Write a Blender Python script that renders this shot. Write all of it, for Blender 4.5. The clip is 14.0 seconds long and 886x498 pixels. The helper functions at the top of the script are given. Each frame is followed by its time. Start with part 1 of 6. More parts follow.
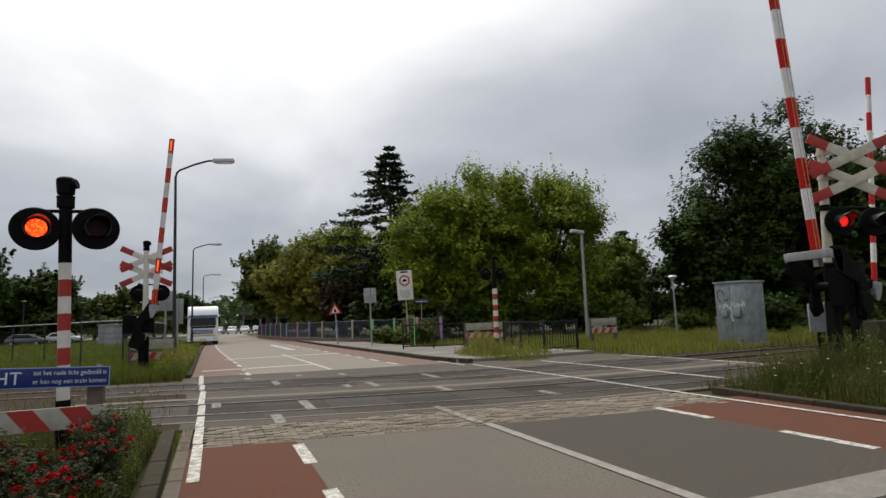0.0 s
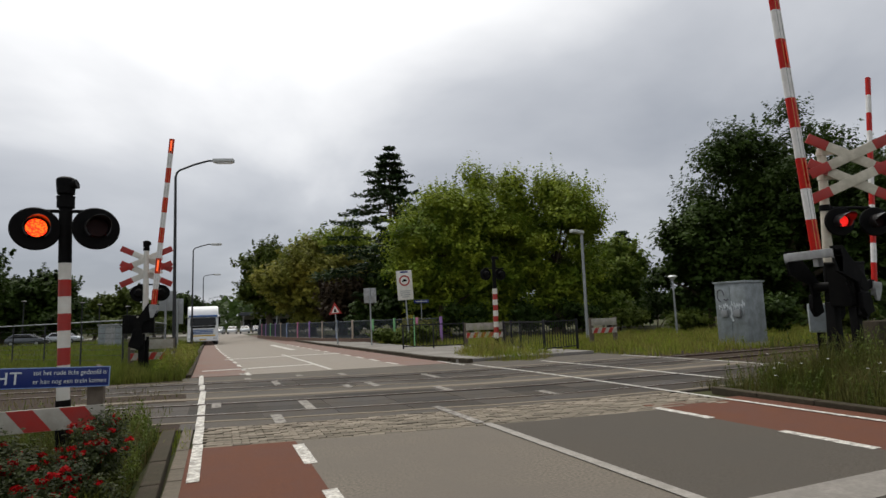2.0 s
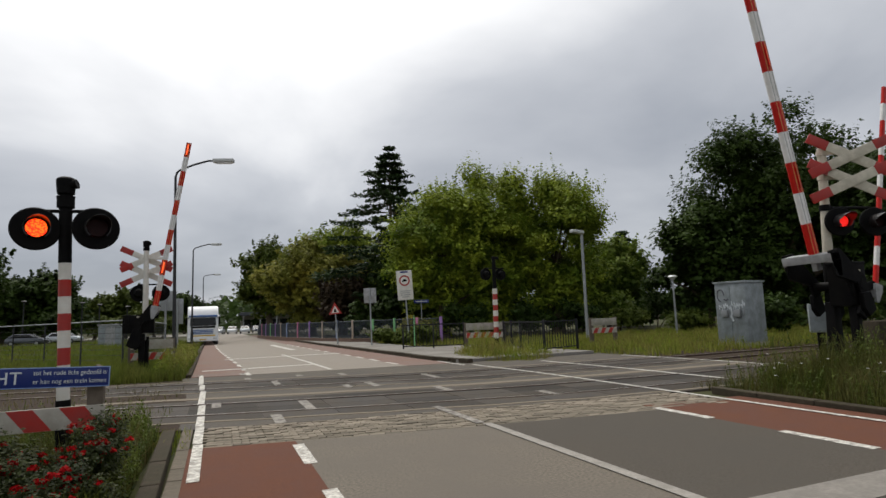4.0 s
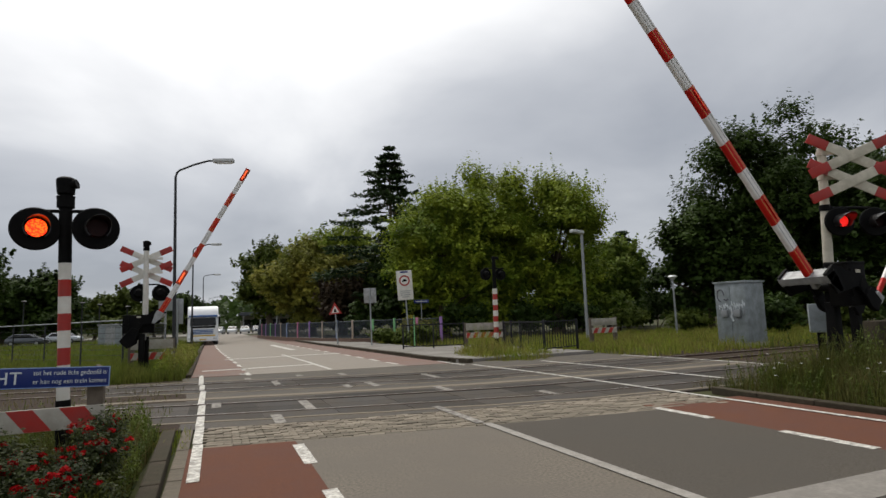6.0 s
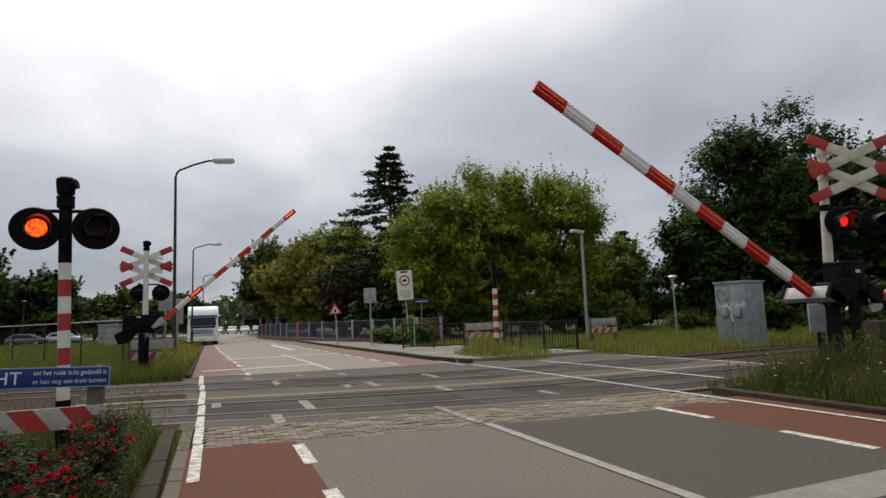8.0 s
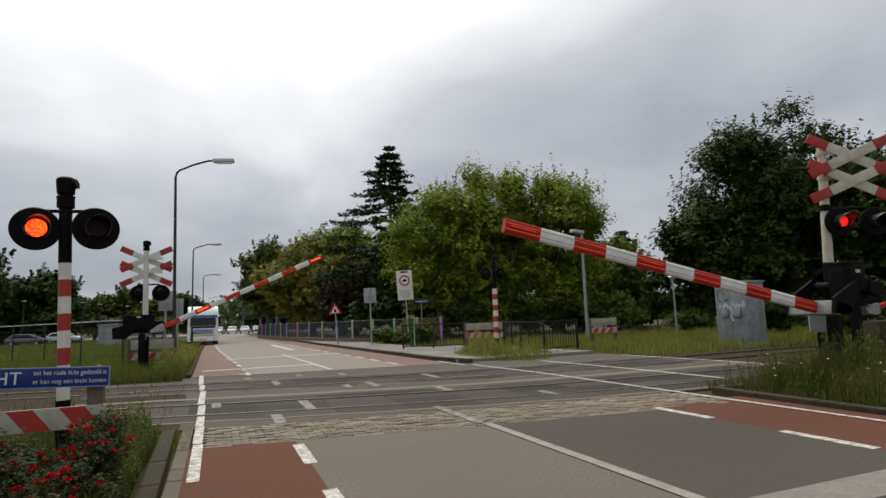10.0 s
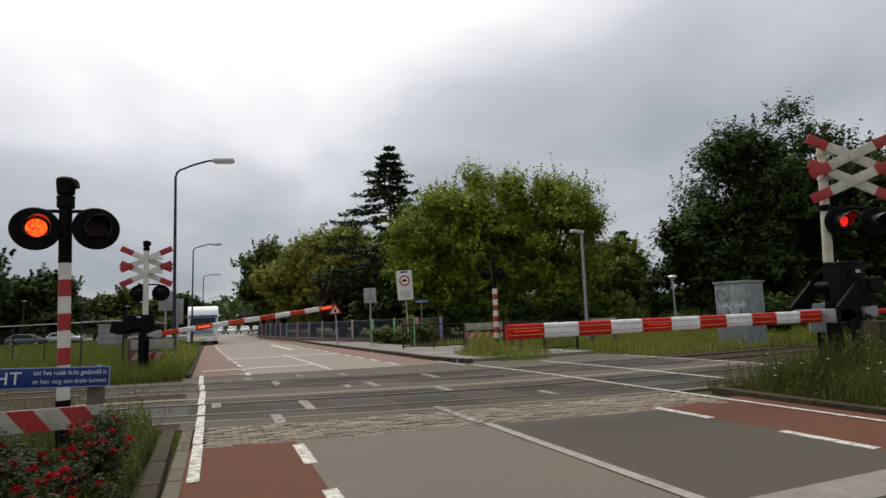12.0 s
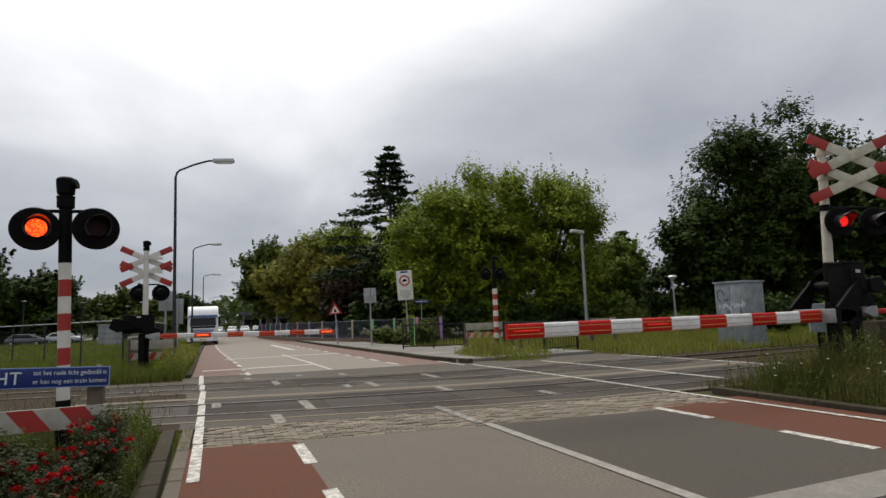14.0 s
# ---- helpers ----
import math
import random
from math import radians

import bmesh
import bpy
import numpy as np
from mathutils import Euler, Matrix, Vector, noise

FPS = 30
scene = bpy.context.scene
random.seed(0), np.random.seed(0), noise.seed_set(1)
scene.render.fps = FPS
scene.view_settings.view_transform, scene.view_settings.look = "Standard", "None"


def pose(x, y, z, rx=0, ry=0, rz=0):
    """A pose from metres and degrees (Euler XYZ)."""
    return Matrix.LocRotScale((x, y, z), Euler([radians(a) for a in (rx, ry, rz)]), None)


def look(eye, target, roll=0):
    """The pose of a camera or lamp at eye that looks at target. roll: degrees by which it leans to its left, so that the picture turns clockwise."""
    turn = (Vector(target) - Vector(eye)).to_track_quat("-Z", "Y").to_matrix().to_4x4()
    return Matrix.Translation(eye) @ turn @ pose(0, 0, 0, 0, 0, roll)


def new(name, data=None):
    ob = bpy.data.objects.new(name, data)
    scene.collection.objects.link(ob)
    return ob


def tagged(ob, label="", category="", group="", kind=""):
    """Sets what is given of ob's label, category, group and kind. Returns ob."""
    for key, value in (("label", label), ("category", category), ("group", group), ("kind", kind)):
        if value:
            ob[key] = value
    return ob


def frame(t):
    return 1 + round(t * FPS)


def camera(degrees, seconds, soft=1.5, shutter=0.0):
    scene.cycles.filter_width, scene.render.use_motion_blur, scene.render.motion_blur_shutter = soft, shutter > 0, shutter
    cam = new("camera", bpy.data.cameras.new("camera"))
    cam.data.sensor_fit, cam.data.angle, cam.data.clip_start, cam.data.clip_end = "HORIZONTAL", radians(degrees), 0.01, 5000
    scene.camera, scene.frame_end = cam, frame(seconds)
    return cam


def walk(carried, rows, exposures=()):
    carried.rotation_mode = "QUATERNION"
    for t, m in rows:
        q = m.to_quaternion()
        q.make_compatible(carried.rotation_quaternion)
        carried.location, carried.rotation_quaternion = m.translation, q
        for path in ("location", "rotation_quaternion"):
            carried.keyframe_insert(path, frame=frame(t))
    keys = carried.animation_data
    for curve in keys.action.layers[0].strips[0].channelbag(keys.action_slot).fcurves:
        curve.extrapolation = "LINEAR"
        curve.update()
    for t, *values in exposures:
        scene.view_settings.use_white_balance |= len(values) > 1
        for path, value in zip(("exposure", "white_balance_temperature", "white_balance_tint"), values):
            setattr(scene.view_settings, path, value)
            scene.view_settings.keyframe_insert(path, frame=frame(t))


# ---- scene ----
cam = camera(76.2, 14.0, 1.5)
# right, up and back axes of the standing camera
VIEW = Matrix(((0.9283, -0.0112, -0.3716, 0.0), (-0.3700, -0.1266, -0.9204, 0.0), (-0.0367, 0.9919, -0.1216, 1.5), (0, 0, 0, 1)))
walk(cam, [(0.0, VIEW), (14.0, VIEW)])
scene.view_settings.exposure = 0.0

# ---- world and sun ----
SUN_AZ, SUN_EL = radians(-8), radians(60)
SUN_DIR = Vector((math.sin(SUN_AZ) * math.cos(SUN_EL), math.cos(SUN_AZ) * math.cos(SUN_EL), math.sin(SUN_EL)))


def build_world():
    w = bpy.data.worlds.new("overcast_sky")
    scene.world = w
    w.use_nodes = True
    nt = w.node_tree
    nt.nodes.clear()
    N, L = nt.nodes.new, nt.links.new
    out = N("ShaderNodeOutputWorld")
    sky = N("ShaderNodeTexSky")
    sky.sky_type, sky.sun_disc = "NISHITA", False
    sky.sun_elevation, sky.sun_rotation = SUN_EL, SUN_AZ
    bg_sky = N("ShaderNodeBackground")
    bg_sky.inputs["Strength"].default_value = 0.1
    L(sky.outputs[0], bg_sky.inputs["Color"])
    tc = N("ShaderNodeTexCoord")
    # flatten the dome so that clouds stretch towards the horizon
    sep = N("ShaderNodeSeparateXYZ")
    L(tc.outputs["Generated"], sep.inputs[0])
    zc = N("ShaderNodeMath"); zc.operation = "MAXIMUM"; zc.inputs[1].default_value = 0.0
    L(sep.outputs[2], zc.inputs[0])
    za = N("ShaderNodeMath"); za.operation = "ADD"; za.inputs[1].default_value = 0.28
    L(zc.outputs[0], za.inputs[0])
    comb = N("ShaderNodeCombineXYZ")
    for i in (0, 1):
        d = N("ShaderNodeMath"); d.operation = "DIVIDE"
        L(sep.outputs[i], d.inputs[0]); L(za.outputs[0], d.inputs[1]); L(d.outputs[0], comb.inputs[i])
    n1 = N("ShaderNodeTexNoise")
    n1.inputs["Scale"].default_value, n1.inputs["Detail"].default_value, n1.inputs["Roughness"].default_value = 0.95, 6, 0.48
    n1.inputs["Distortion"].default_value = 0.25
    mapn = N("ShaderNodeMapping"); mapn.inputs["Location"].default_value = (3.3, 1.7, 0.4)
    L(comb.outputs[0], mapn.inputs[0]); L(mapn.outputs[0], n1.inputs["Vector"])
    # brightness towards the hidden sun
    dot = N("ShaderNodeVectorMath"); dot.operation = "DOT_PRODUCT"; dot.inputs[1].default_value = SUN_DIR
    nrm = N("ShaderNodeVectorMath"); nrm.operation = "NORMALIZE"
    L(tc.outputs["Generated"], nrm.inputs[0]); L(nrm.outputs[0], dot.inputs[0])
    glow = N("ShaderNodeMapRange"); glow.interpolation_type = "SMOOTHSTEP"
    for k, v in (("From Min", 0.64), ("From Max", 0.98), ("To Min", 0.0), ("To Max", 0.66)):
        glow.inputs[k].default_value = v
    L(dot.outputs["Value"], glow.inputs["Value"])
    s = N("ShaderNodeMath"); s.operation = "MULTIPLY_ADD"; s.inputs[1].default_value = 1.12
    L(n1.outputs["Fac"], s.inputs[0])
    # the cloud deck is thicker towards the horizon
    el = N("ShaderNodeMapRange"); el.interpolation_type = "SMOOTHSTEP"
    for k, v in (("From Min", 0.0), ("From Max", 0.55), ("To Min", -0.09), ("To Max", 0.14)):
        el.inputs[k].default_value = v
    nz = N("ShaderNodeSeparateXYZ")
    L(nrm.outputs[0], nz.inputs[0]); L(nz.outputs[2], el.inputs["Value"])
    both = N("ShaderNodeMath"); both.operation = "ADD"
    L(glow.outputs[0], both.inputs[0]); L(el.outputs[0], both.inputs[1]); L(both.outputs[0], s.inputs[2])
    ramp = N("ShaderNodeValToRGB")
    e = ramp.color_ramp.elements
    e[0].position, e[0].color = 0.36, (0.36, 0.383, 0.43, 1)
    e[1].position, e[1].color = 1.0, (1.22, 1.215, 1.21, 1)
    m = e.new(0.66); m.color = (0.62, 0.638, 0.675, 1)
    L(s.outputs[0], ramp.inputs[0])
    bg_c = N("ShaderNodeBackground"); bg_c.inputs["Strength"].default_value = 1.0
    L(ramp.outputs[0], bg_c.inputs["Color"])
    mix = N("ShaderNodeMixShader"); mix.inputs[0].default_value = 0.93
    L(bg_sky.outputs[0], mix.inputs[1]); L(bg_c.outputs[0], mix.inputs[2]); L(mix.outputs[0], out.inputs[0])
    sun = new("sun", bpy.data.lights.new("sun", "SUN"))
    sun.data.energy, sun.data.angle, sun.data.color = 2.25, radians(35), (1.0, 0.955, 0.87)
    sun.matrix_world = look(SUN_DIR * 60, (0, 0, 0))


build_world()


# ---- materials ----
def mat(name, c1, c2=None, scale=6.0, rough=0.7, metal=0.0, bump=0.15, bscale=80.0, spread=0.5, detail=5, c3=None, s3=0.6, island=0.0, rand=0.0, emit=0.0, trans=0.0, spec=0.4, edge=0.14):
    """A procedural surface: two colours mixed by grain, a third by large stains, a fine relief."""
    m = bpy.data.materials.new(name)
    m.use_nodes = True
    nt = m.node_tree
    b = nt.nodes["Principled BSDF"]
    N, L = nt.nodes.new, nt.links.new
    c2 = c2 or tuple(v * 0.8 for v in c1)
    tc = N("ShaderNodeTexCoord")
    n = N("ShaderNodeTexNoise")
    n.inputs["Scale"].default_value, n.inputs["Detail"].default_value = scale, detail
    L(tc.outputs["Object"], n.inputs["Vector"])
    r = N("ShaderNodeValToRGB")
    r.color_ramp.elements[0].position, r.color_ramp.elements[1].position = 0.5 - spread / 2, 0.5 + spread / 2
    r.color_ramp.elements[0].color, r.color_ramp.elements[1].color = (*c1, 1), (*c2, 1)
    L(n.outputs["Fac"], r.inputs[0])
    col = r.outputs[0]
    if c3:
        n3 = N("ShaderNodeTexNoise")
        n3.inputs["Scale"].default_value, n3.inputs["Detail"].default_value, n3.inputs["Roughness"].default_value = s3, 6, 0.65
        L(tc.outputs["Object"], n3.inputs["Vector"])
        r3 = N("ShaderNodeMapRange")
        r3.inputs["From Min"].default_value, r3.inputs["From Max"].default_value = 0.5 - edge, 0.5 + edge
        L(n3.outputs["Fac"], r3.inputs["Value"])
        mx = N("ShaderNodeMix"); mx.data_type = "RGBA"
        L(r3.outputs[0], mx.inputs["Factor"]); L(col, mx.inputs["A"])
        mx.inputs["B"].default_value = (*c3, 1)
        col = mx.outputs["Result"]
    if island or rand:
        src = N("ShaderNodeNewGeometry").outputs["Random Per Island"] if island else N("ShaderNodeObjectInfo").outputs["Random"]
        amt = island or rand
        mr = N("ShaderNodeMapRange")
        mr.inputs["To Min"].default_value, mr.inputs["To Max"].default_value = 1 - amt, 1 + amt
        L(src, mr.inputs["Value"])
        hs = N("ShaderNodeHueSaturation")
        L(mr.outputs[0], hs.inputs["Value"]); L(col, hs.inputs["Color"])
        col = hs.outputs[0]
    L(col, b.inputs["Base Color"])
    b.inputs["Roughness"].default_value, b.inputs["Metallic"].default_value = rough, metal
    b.inputs["Specular IOR Level"].default_value = spec
    if bump:
        nb = N("ShaderNodeTexNoise")
        nb.inputs["Scale"].default_value, nb.inputs["Detail"].default_value = bscale, 3
        L(tc.outputs["Object"], nb.inputs["Vector"])
        bp = N("ShaderNodeBump")
        bp.inputs["Strength"].default_value, bp.inputs["Distance"].default_value = bump, 0.01
        L(nb.outputs["Fac"], bp.inputs["Height"]); L(bp.outputs[0], b.inputs["Normal"])
        rr = N("ShaderNodeMapRange")
        rr.inputs["To Min"].default_value, rr.inputs["To Max"].default_value = max(0, rough - 0.12), min(1, rough + 0.12)
        L(n.outputs["Fac"], rr.inputs["Value"]); L(rr.outputs[0], b.inputs["Roughness"])
    if emit:
        L(col, b.inputs["Emission Color"])
        b.inputs["Emission Strength"].default_value = emit
    if trans:
        t = N("ShaderNodeBsdfTranslucent")
        L(col, t.inputs["Color"])
        ms = N("ShaderNodeMixShader"); ms.inputs[0].default_value = trans
        L(b.outputs[0], ms.inputs[1]); L(t.outputs[0], ms.inputs[2])
        L(ms.outputs[0], nt.nodes["Material Output"].inputs["Surface"])
    return m


ASPHALT = mat("asphalt", (0.086, 0.074, 0.060), (0.212, 0.184, 0.150), 34, 0.85, bump=0.5, bscale=150, c3=(0.138, 0.121, 0.101), s3=0.7, spec=0.12)
# Sandier than ASPHALT, and paler: grazing sky sheen is put into this colour.
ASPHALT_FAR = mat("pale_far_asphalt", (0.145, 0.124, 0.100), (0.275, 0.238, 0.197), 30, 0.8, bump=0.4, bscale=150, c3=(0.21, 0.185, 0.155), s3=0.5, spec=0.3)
ASPHALT_OLD = mat("crossing_asphalt", (0.052, 0.047, 0.042), (0.115, 0.104, 0.092), 40, 0.8, bump=0.5, bscale=120, c3=(0.105, 0.090, 0.072), s3=0.9, spec=0.12)
ASPHALT_RED = mat("red_asphalt", (0.066, 0.026, 0.015), (0.175, 0.074, 0.044), 34, 0.88, bump=0.5, bscale=150, c3=(0.108, 0.050, 0.036), s3=1.6, spec=0.12)
# Right lane: greyer than ASPHALT, with lens corner falloff darkened into its colour.
ASPHALT_DARKENED = mat("dark_lane_asphalt", (0.046, 0.040, 0.033), (0.115, 0.100, 0.082), 34, 0.85, bump=0.5, bscale=150, c3=(0.078, 0.069, 0.058), s3=0.7, spec=0.12)
ASPHALT_PINK = mat("faded_red_asphalt", (0.17, 0.105, 0.085), (0.225, 0.145, 0.12), 90, 0.88, bump=0.5, bscale=150, c3=(0.185, 0.14, 0.12), s3=0.8, spec=0.12)
PAINT = mat("road_paint", (0.70, 0.68, 0.62), (0.50, 0.475, 0.42), 22, 0.7, bump=0.3, c3=(0.26, 0.24, 0.21), s3=11.0, edge=0.10)
PAINT_WORN = mat("flaking_road_paint", (0.34, 0.315, 0.28), (0.24, 0.22, 0.19), 25, 0.8, bump=0.3, c3=(0.11, 0.098, 0.083), s3=9.0, edge=0.07)
# Worn stop line paint, greyed further to carry lens corner falloff in colour.
PAINT_DARKENED = mat("darkened_road_paint", (0.26, 0.238, 0.21), (0.19, 0.173, 0.15), 25, 0.8, bump=0.3, c3=(0.15, 0.136, 0.118), s3=5.0, edge=0.2)
PAINT_OLD = mat("worn_road_paint", (0.36, 0.335, 0.30), (0.25, 0.232, 0.205), 30, 0.8, bump=0.3, c3=(0.20, 0.185, 0.16), s3=6.0, edge=0.2)
PANEL = mat("crossing_panel", (0.038, 0.035, 0.033), (0.082, 0.076, 0.071), 25, 0.7, bump=0.3, c3=(0.066, 0.056, 0.045), s3=1.3, rand=0.32, spec=0.05)
SAND = mat("sandy_joint", (0.13, 0.110, 0.084), (0.25, 0.212, 0.165), 30, 0.95, bump=0.6, spec=0.12)
BRICK = mat("clinker_brick", (0.145, 0.122, 0.094), (0.25, 0.215, 0.168), 20, 0.9, bump=0.5, rand=0.32, c3=(0.15, 0.13, 0.10), s3=3, spec=0.12)
BRICK_J = mat("clinker_brick_joined", (0.145, 0.122, 0.094), (0.25, 0.215, 0.168), 20, 0.9, bump=0.5, island=0.32, spec=0.12)
KERB = mat("kerb_concrete", (0.034, 0.027, 0.019), (0.078, 0.062, 0.045), 14, 0.9, bump=0.5, c3=(0.040, 0.036, 0.022), s3=2.2, rand=0.12, spec=0.12)
GUTTER = mat("gutter_concrete", (0.18, 0.152, 0.118), (0.125, 0.105, 0.082), 14, 0.9, bump=0.4, c3=(0.115, 0.10, 0.078), s3=3.5, rand=0.1, spec=0.12)
PAVING = mat("path_paving", (0.27, 0.25, 0.23), (0.20, 0.19, 0.175), 12, 0.9, bump=0.3, c3=(0.17, 0.16, 0.14), spec=0.12)
STEEL = mat("rail_steel", (0.50, 0.48, 0.45), (0.34, 0.31, 0.27), 20, 0.32, 0.95, bump=0.02)
RUST = mat("rusty_rail", (0.070, 0.042, 0.028), (0.036, 0.024, 0.018), 20, 0.85, bump=0.4)
BALLAST = mat("ballast", (0.022, 0.015, 0.010), (0.055, 0.038, 0.026), 22, 0.95, bump=1.0, bscale=30, spec=0.12)
TIMBER = mat("sleeper", (0.075, 0.06, 0.048), (0.13, 0.105, 0.085), 12, 0.9, bump=0.5, rand=0.15, spec=0.12)
HOOD = mat("black_lacquered_hood", (0.012, 0.011, 0.011), (0.018, 0.016, 0.016), 9, 0.28, bump=0, spec=0.6)
SOIL = mat("verge_soil", (0.030, 0.042, 0.010), (0.055, 0.066, 0.018), 2.5, 0.95, bump=0.8, bscale=25, c3=(0.055, 0.044, 0.028), s3=0.35, spec=0.12)
GRASS = mat("grass_blades", (0.12, 0.185, 0.015), (0.22, 0.265, 0.030), 0.9, 0.7, bump=0, island=0.4, c3=(0.21, 0.175, 0.055), s3=1.3, trans=0.3, spec=0.12)
GRASS_V = mat("verge_grass", (0.062, 0.112, 0.012), (0.13, 0.175, 0.022), 0.9, 0.7, bump=0, island=0.45, c3=(0.15, 0.155, 0.035), s3=0.7, trans=0.3, spec=0.12)
GRASS_D = mat("tall_grass", (0.034, 0.056, 0.008), (0.105, 0.118, 0.020), 1.2, 0.7, bump=0, island=0.45, c3=(0.13, 0.108, 0.042), s3=0.9, trans=0.3, spec=0.12)
WHITE = mat("white_enamel", (0.72, 0.70, 0.65), (0.62, 0.60, 0.55), 7, 0.45, bump=0.06, c3=(0.55, 0.53, 0.47), s3=3)
# WHITE with random stains, darkened so its colour holds the lens vignette.
BOARD_W = mat("darkened_white_board", (0.44, 0.42, 0.37), (0.35, 0.33, 0.28), 7, 0.6, bump=0.15, c3=(0.30, 0.28, 0.23), s3=4)
CREAM = mat("cream_paint", (0.60, 0.56, 0.46), (0.48, 0.45, 0.36), 6, 0.5, bump=0.08, c3=(0.40, 0.37, 0.29), s3=3)
RED = mat("red_enamel", (0.42, 0.020, 0.009), (0.33, 0.016, 0.008), 7, 0.45, bump=0.06, c3=(0.28, 0.03, 0.026), s3=3)
RED_FILM = mat("red_reflective_film", (0.55, 0.016, 0.010), (0.44, 0.012, 0.008), 18, 0.35, bump=0.05, spec=0.15, c3=(0.40, 0.014, 0.010), s3=5)
WHITE_FILM = mat("white_reflective_film", (0.80, 0.79, 0.77), (0.70, 0.69, 0.67), 18, 0.35, bump=0.05, c3=(0.62, 0.61, 0.58), s3=5)
GOLD_LINE = mat("yellow_trim", (0.62, 0.42, 0.12), (0.5, 0.33, 0.1), 20, 0.4, bump=0)
BLACK = mat("black_enamel", (0.0025, 0.0025, 0.003), (0.005, 0.005, 0.0055), 9, 0.6, bump=0.06, c3=(0.008, 0.0075, 0.007), s3=3, spec=0.06)
BLACK_MATT = mat("black_casting", (0.005, 0.005, 0.0055), (0.011, 0.011, 0.011), 9, 0.7, bump=0.2, spec=0.06)
GREY = mat("grey_bracket", (0.38, 0.385, 0.39), (0.30, 0.305, 0.31), 8, 0.5, 0.2, bump=0.1, c3=(0.23, 0.235, 0.23), s3=4)
GALV = mat("galvanised_steel", (0.33, 0.345, 0.35), (0.25, 0.26, 0.265), 10, 0.5, 0.5, bump=0.08)
POLE_DK = mat("dark_lamp_post", (0.04, 0.042, 0.046), (0.028, 0.03, 0.033), 10, 0.5, 0.4, bump=0.05)
LAMP_HEAD = mat("lamp_head", (0.55, 0.56, 0.55), (0.45, 0.46, 0.45), 6, 0.4, 0.1, bump=0.03)
BLUE = mat("blue_sign", (0.004, 0.017, 0.125), (0.005, 0.021, 0.150), 8, 0.4, bump=0.04)
WOOD = mat("weathered_board", (0.40, 0.375, 0.33), (0.30, 0.28, 0.245), 9, 0.8, bump=0.3, c3=(0.22, 0.21, 0.17), s3=3)
POST_WOOD = mat("grey_timber_post", (0.13, 0.105, 0.08), (0.075, 0.06, 0.045), 10, 0.9, bump=0.5)
CONC = mat("pale_concrete", (0.36, 0.34, 0.30), (0.27, 0.255, 0.22), 7, 0.9, bump=0.3)
CABINET = mat("cabinet_grey", (0.30, 0.335, 0.35), (0.23, 0.26, 0.275), 5, 0.6, 0.1, bump=0.12, c3=(0.17, 0.19, 0.19), s3=3)
SPRAY = mat("white_spray_paint", (0.62, 0.66, 0.68), (0.52, 0.56, 0.58), 10, 0.7, bump=0)
SPRAY_D = mat("dark_spray_paint", (0.04, 0.035, 0.05), (0.06, 0.05, 0.07), 10, 0.7, bump=0)
LIT_L = mat("lit_signal_lens", (1.0, 0.012, 0.002), (1.0, 0.11, 0.006), 42, 0.3, bump=0, emit=2.2, spread=0.16, detail=1)
LIT_R = mat("lit_signal_lens_deep_red", (1.0, 0.004, 0.004), (1.0, 0.050, 0.030), 42, 0.3, bump=0, emit=1.3, spread=0.16, detail=1)
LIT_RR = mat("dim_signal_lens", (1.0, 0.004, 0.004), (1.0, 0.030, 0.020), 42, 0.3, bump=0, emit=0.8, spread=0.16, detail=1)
LIT_B = mat("lit_boom_lamp", (1.0, 0.05, 0.012), (1.0, 0.14, 0.03), 20, 0.3, bump=0, emit=1.3)
LIT_BN = mat("lit_boom_lamp_red", (0.85, 0.016, 0.008), (0.9, 0.04, 0.012), 20, 0.3, bump=0, emit=0.3)
LENS = mat("dark_red_glass", (0.020, 0.003, 0.003), (0.012, 0.002, 0.002), 20, 0.5, bump=0.1, spec=0.15)
GLASS_DK = mat("dark_window_glass", (0.010, 0.012, 0.014), (0.016, 0.018, 0.02), 5, 0.12, bump=0, spec=0.2)
TYRE = mat("tyre_rubber", (0.02, 0.02, 0.02), (0.03, 0.03, 0.03), 20, 0.85)
TRUCK_W = mat("white_truck_paint", (0.74, 0.75, 0.76), (0.68, 0.69, 0.70), 3, 0.3, bump=0)
TRUCK_B = mat("blue_truck_stripe", (0.05, 0.12, 0.30), (0.06, 0.14, 0.34), 3, 0.3, bump=0)
ORANGE = mat("yellow_bumper_stripe", (0.65, 0.45, 0.08), (0.6, 0.4, 0.07), 5, 0.5, bump=0)
HEADLIGHT = mat("headlamp_glass", (0.75, 0.78, 0.80), (0.6, 0.62, 0.64), 20, 0.1, 0.3, bump=0)
CAR_GREY = mat("grey_car_paint", (0.10, 0.11, 0.13), (0.13, 0.14, 0.16), 3, 0.25, 0.4, bump=0)
CAR_PALE = mat("silver_car_paint", (0.50, 0.53, 0.56), (0.45, 0.47, 0.5), 3, 0.3, 0.3, bump=0)
BARK = mat("bark", (0.06, 0.045, 0.03), (0.10, 0.08, 0.055), 8, 0.95, bump=0.8, bscale=20)
LEAF_MAIN = mat("maple_leaves", (0.095, 0.155, 0.014), (0.300, 0.350, 0.034), 0.55, 0.6, spread=0.34, bump=0, island=0.28, trans=0.28, spec=0.12)
LEAF_DARK = mat("oak_leaves", (0.016, 0.034, 0.005), (0.058, 0.095, 0.015), 0.4, 0.6, bump=0, island=0.28, trans=0.25, spec=0.12)
LEAF_OLIVE = mat("turning_leaves", (0.22, 0.225, 0.038), (0.40, 0.33, 0.055), 0.3, 0.65, bump=0, island=0.28, c3=(0.15, 0.175, 0.032), s3=0.2, trans=0.3, spec=0.12)
